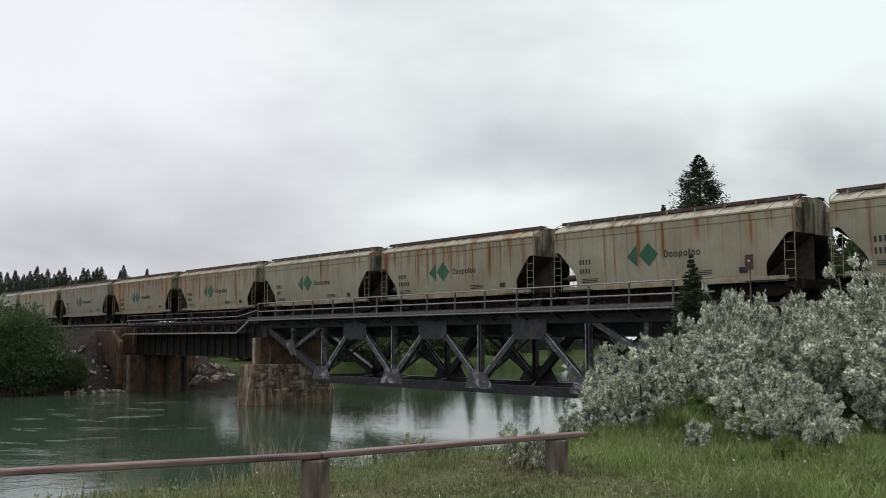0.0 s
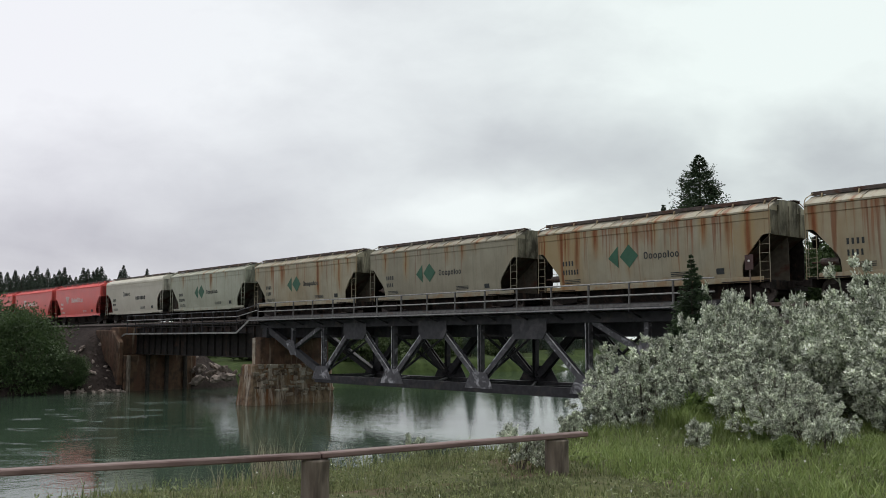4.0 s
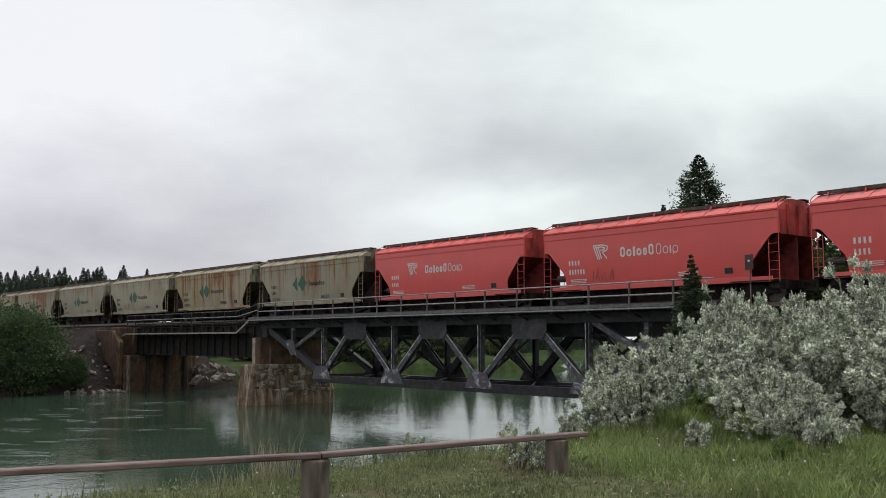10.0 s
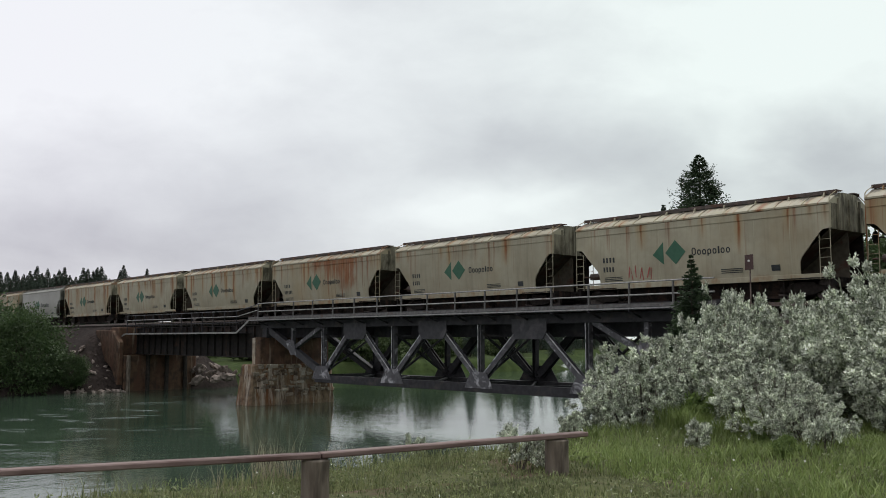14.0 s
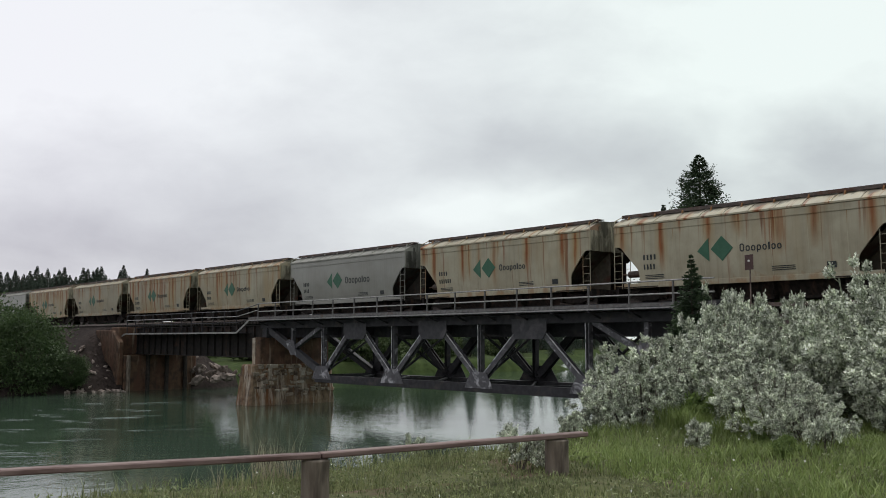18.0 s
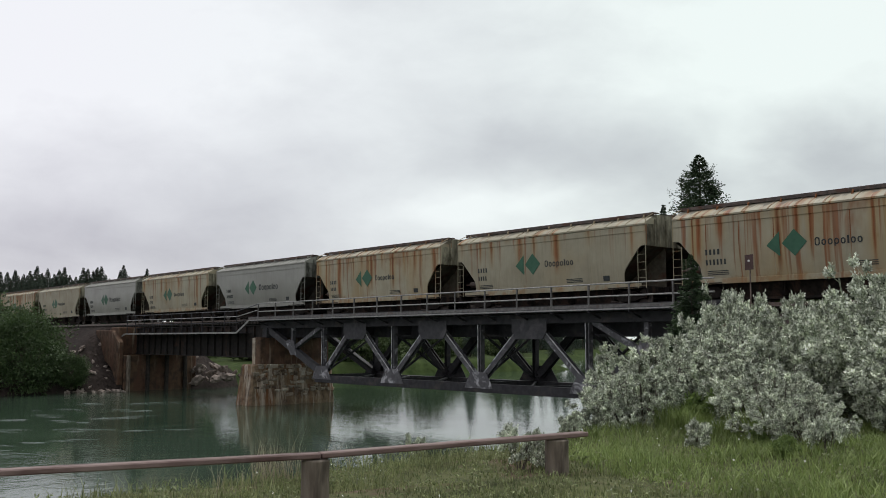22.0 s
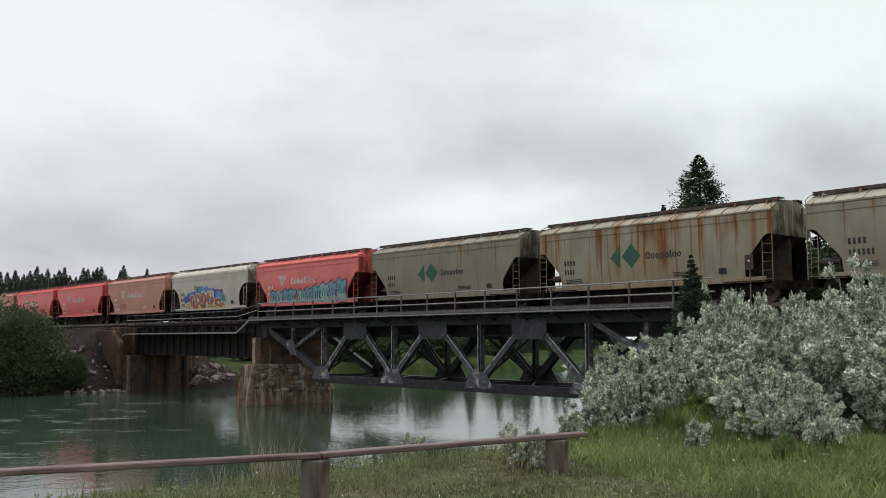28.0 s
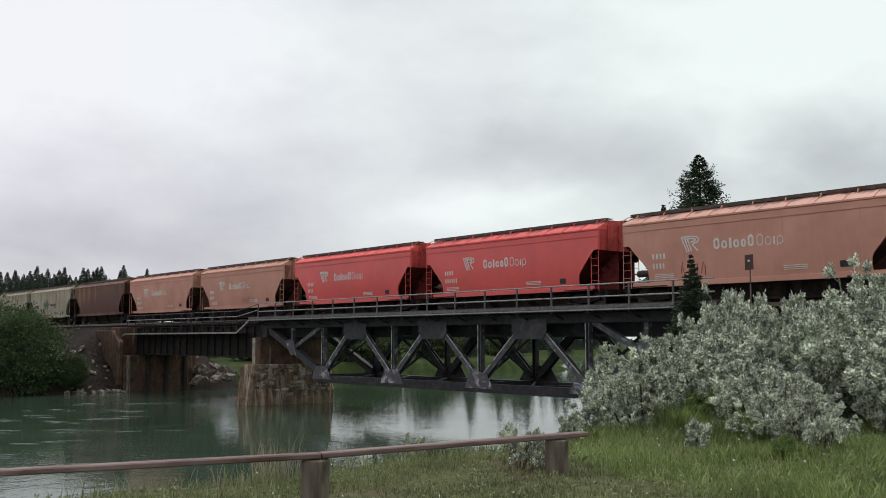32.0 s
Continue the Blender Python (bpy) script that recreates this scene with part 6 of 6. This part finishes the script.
def build_ripples():
    """Pale ripple lines on the river, each a thin lens of broken water."""
    foam = surface("broken_water", (0.050, 0.078, 0.062), (0.11, 0.145, 0.125), 3.0, 0.12)
    rnd = random.Random(4)
    out = []
    for x, y, size in ((-42, -25.0, 4.2), (-46, -21.5, 3.0), (-52, -21.0, 3.6), (-40, -28.5, 3.0), (-58, -15.0, 3.4), (-64, -13.0, 2.6), (-55, -24.0, 3.8), (-70, -8.0, 2.4), (-48, -27.5, 4.0), (-75, -3.0, 3.0), (-60, -20.0, 2.4), (-38, -24.5, 2.2), (-66, -6.0, 2.0), (-50, -17.0, 2.4), (-44, -27.0, 2.0), (-62, -17.5, 2.8), (-57, -19.0, 1.6), (-72, -11.0, 2.2), (-47, -24.5, 1.8), (-53, -27.5, 2.6), (-36, -27.5, 2.0), (-68, -16.0, 1.8)):
        r = thing("ripple", "pale broken ripple line on the green river", "ripple", "ripples on the river", at=pose(x, y, 0.012, 0, 0, 49 + rnd.uniform(-7, 7)))
        for j in range(rnd.randint(2, 4)):
            bm = bmesh.new()
            ln = size * rnd.uniform(0.4, 1.0)
            n = 9
            a = rnd.uniform(0, 6)
            top, low = [], []
            for i in range(n):
                s = i / (n - 1)
                w = 0.024 * math.sin(math.pi * s) * (0.6 + 0.4 * math.sin(7 * s + a)) + 0.004
                mid = 0.10 * math.sin(5 * s + a)
                top.append(bm.verts.new(((s - 0.5) * ln, mid + w + 0.35 * j, 0.012 * math.sin(math.pi * s))))
                low.append(bm.verts.new(((s - 0.5) * ln, mid - w + 0.35 * j, 0.0)))
            for i in range(n - 1):
                bm.faces.new((low[i], low[i + 1], top[i + 1], top[i]))
            o = part("crest", bm, foam, r)
            o.location = (rnd.uniform(-1.6, 1.6), rnd.uniform(-0.8, 0.8), 0)
            o.rotation_euler = (0, 0, rnd.uniform(-0.25, 0.25))
        out.append(r)
    return out


RIPPLES = build_ripples()


# ---- what moves ----
def motions():
    # cars past the start, every two seconds
    run = [0.009, 1.946, 3.914, 5.909, 7.926, 9.964, 12.019, 14.089, 16.172, 18.268, 20.377, 22.497, 24.629, 26.774, 28.934, 31.11, 33.304]
    for i, car in enumerate(TRAIN):
        k = FIRST + i
        ahead = float(np.interp(k, AHEAD[0], AHEAD[1]))
        walk(car, [(2.0 * j, pose(-34.66 + HALF + ahead - CAR_PITCH * (k - n), 0, RAIL_TOP)) for j, n in enumerate(run)])

    # the wheels roll while their wagon is between the far wood and the near bank
    times = np.arange(0, 32 * FPS + 1) / FPS
    gone = np.interp(times, np.arange(17) * 2.0, run)
    for i, x, axle in WHEELSETS:
        place = -34.66 + HALF - CAR_PITCH * (FIRST + i - gone)
        inside = [t for t, p in zip(times, place) if -118 < p < -8]
        rows = [(0.0, pose(x, 0, 0.46))]
        if inside:
            start = np.interp(inside[0], times, place)
            turn = 0.0
            for t in inside:
                turn = math.degrees((np.interp(t, times, place) - start) / 0.46)
                if t > 0:
                    rows.append((float(t), pose(x, 0, 0.46, 0, turn % 360, 0)))
            if inside[-1] < 32:
                rows.append((32.0, rows[-1][1]))
        else:
            rows.append((32.0, rows[0][1]))
        walk(axle, rows)
    # the ripples drift slowly downstream
    for i, r in enumerate(RIPPLES):
        m = r.matrix_basis.copy()
        rows = []
        for t in (0.0, 16.0, 32.0):
            rows.append((t, Matrix.Translation((0.01 * t, -0.05 * (t - 16), 0)) @ m))
        walk(r, rows)


motions()
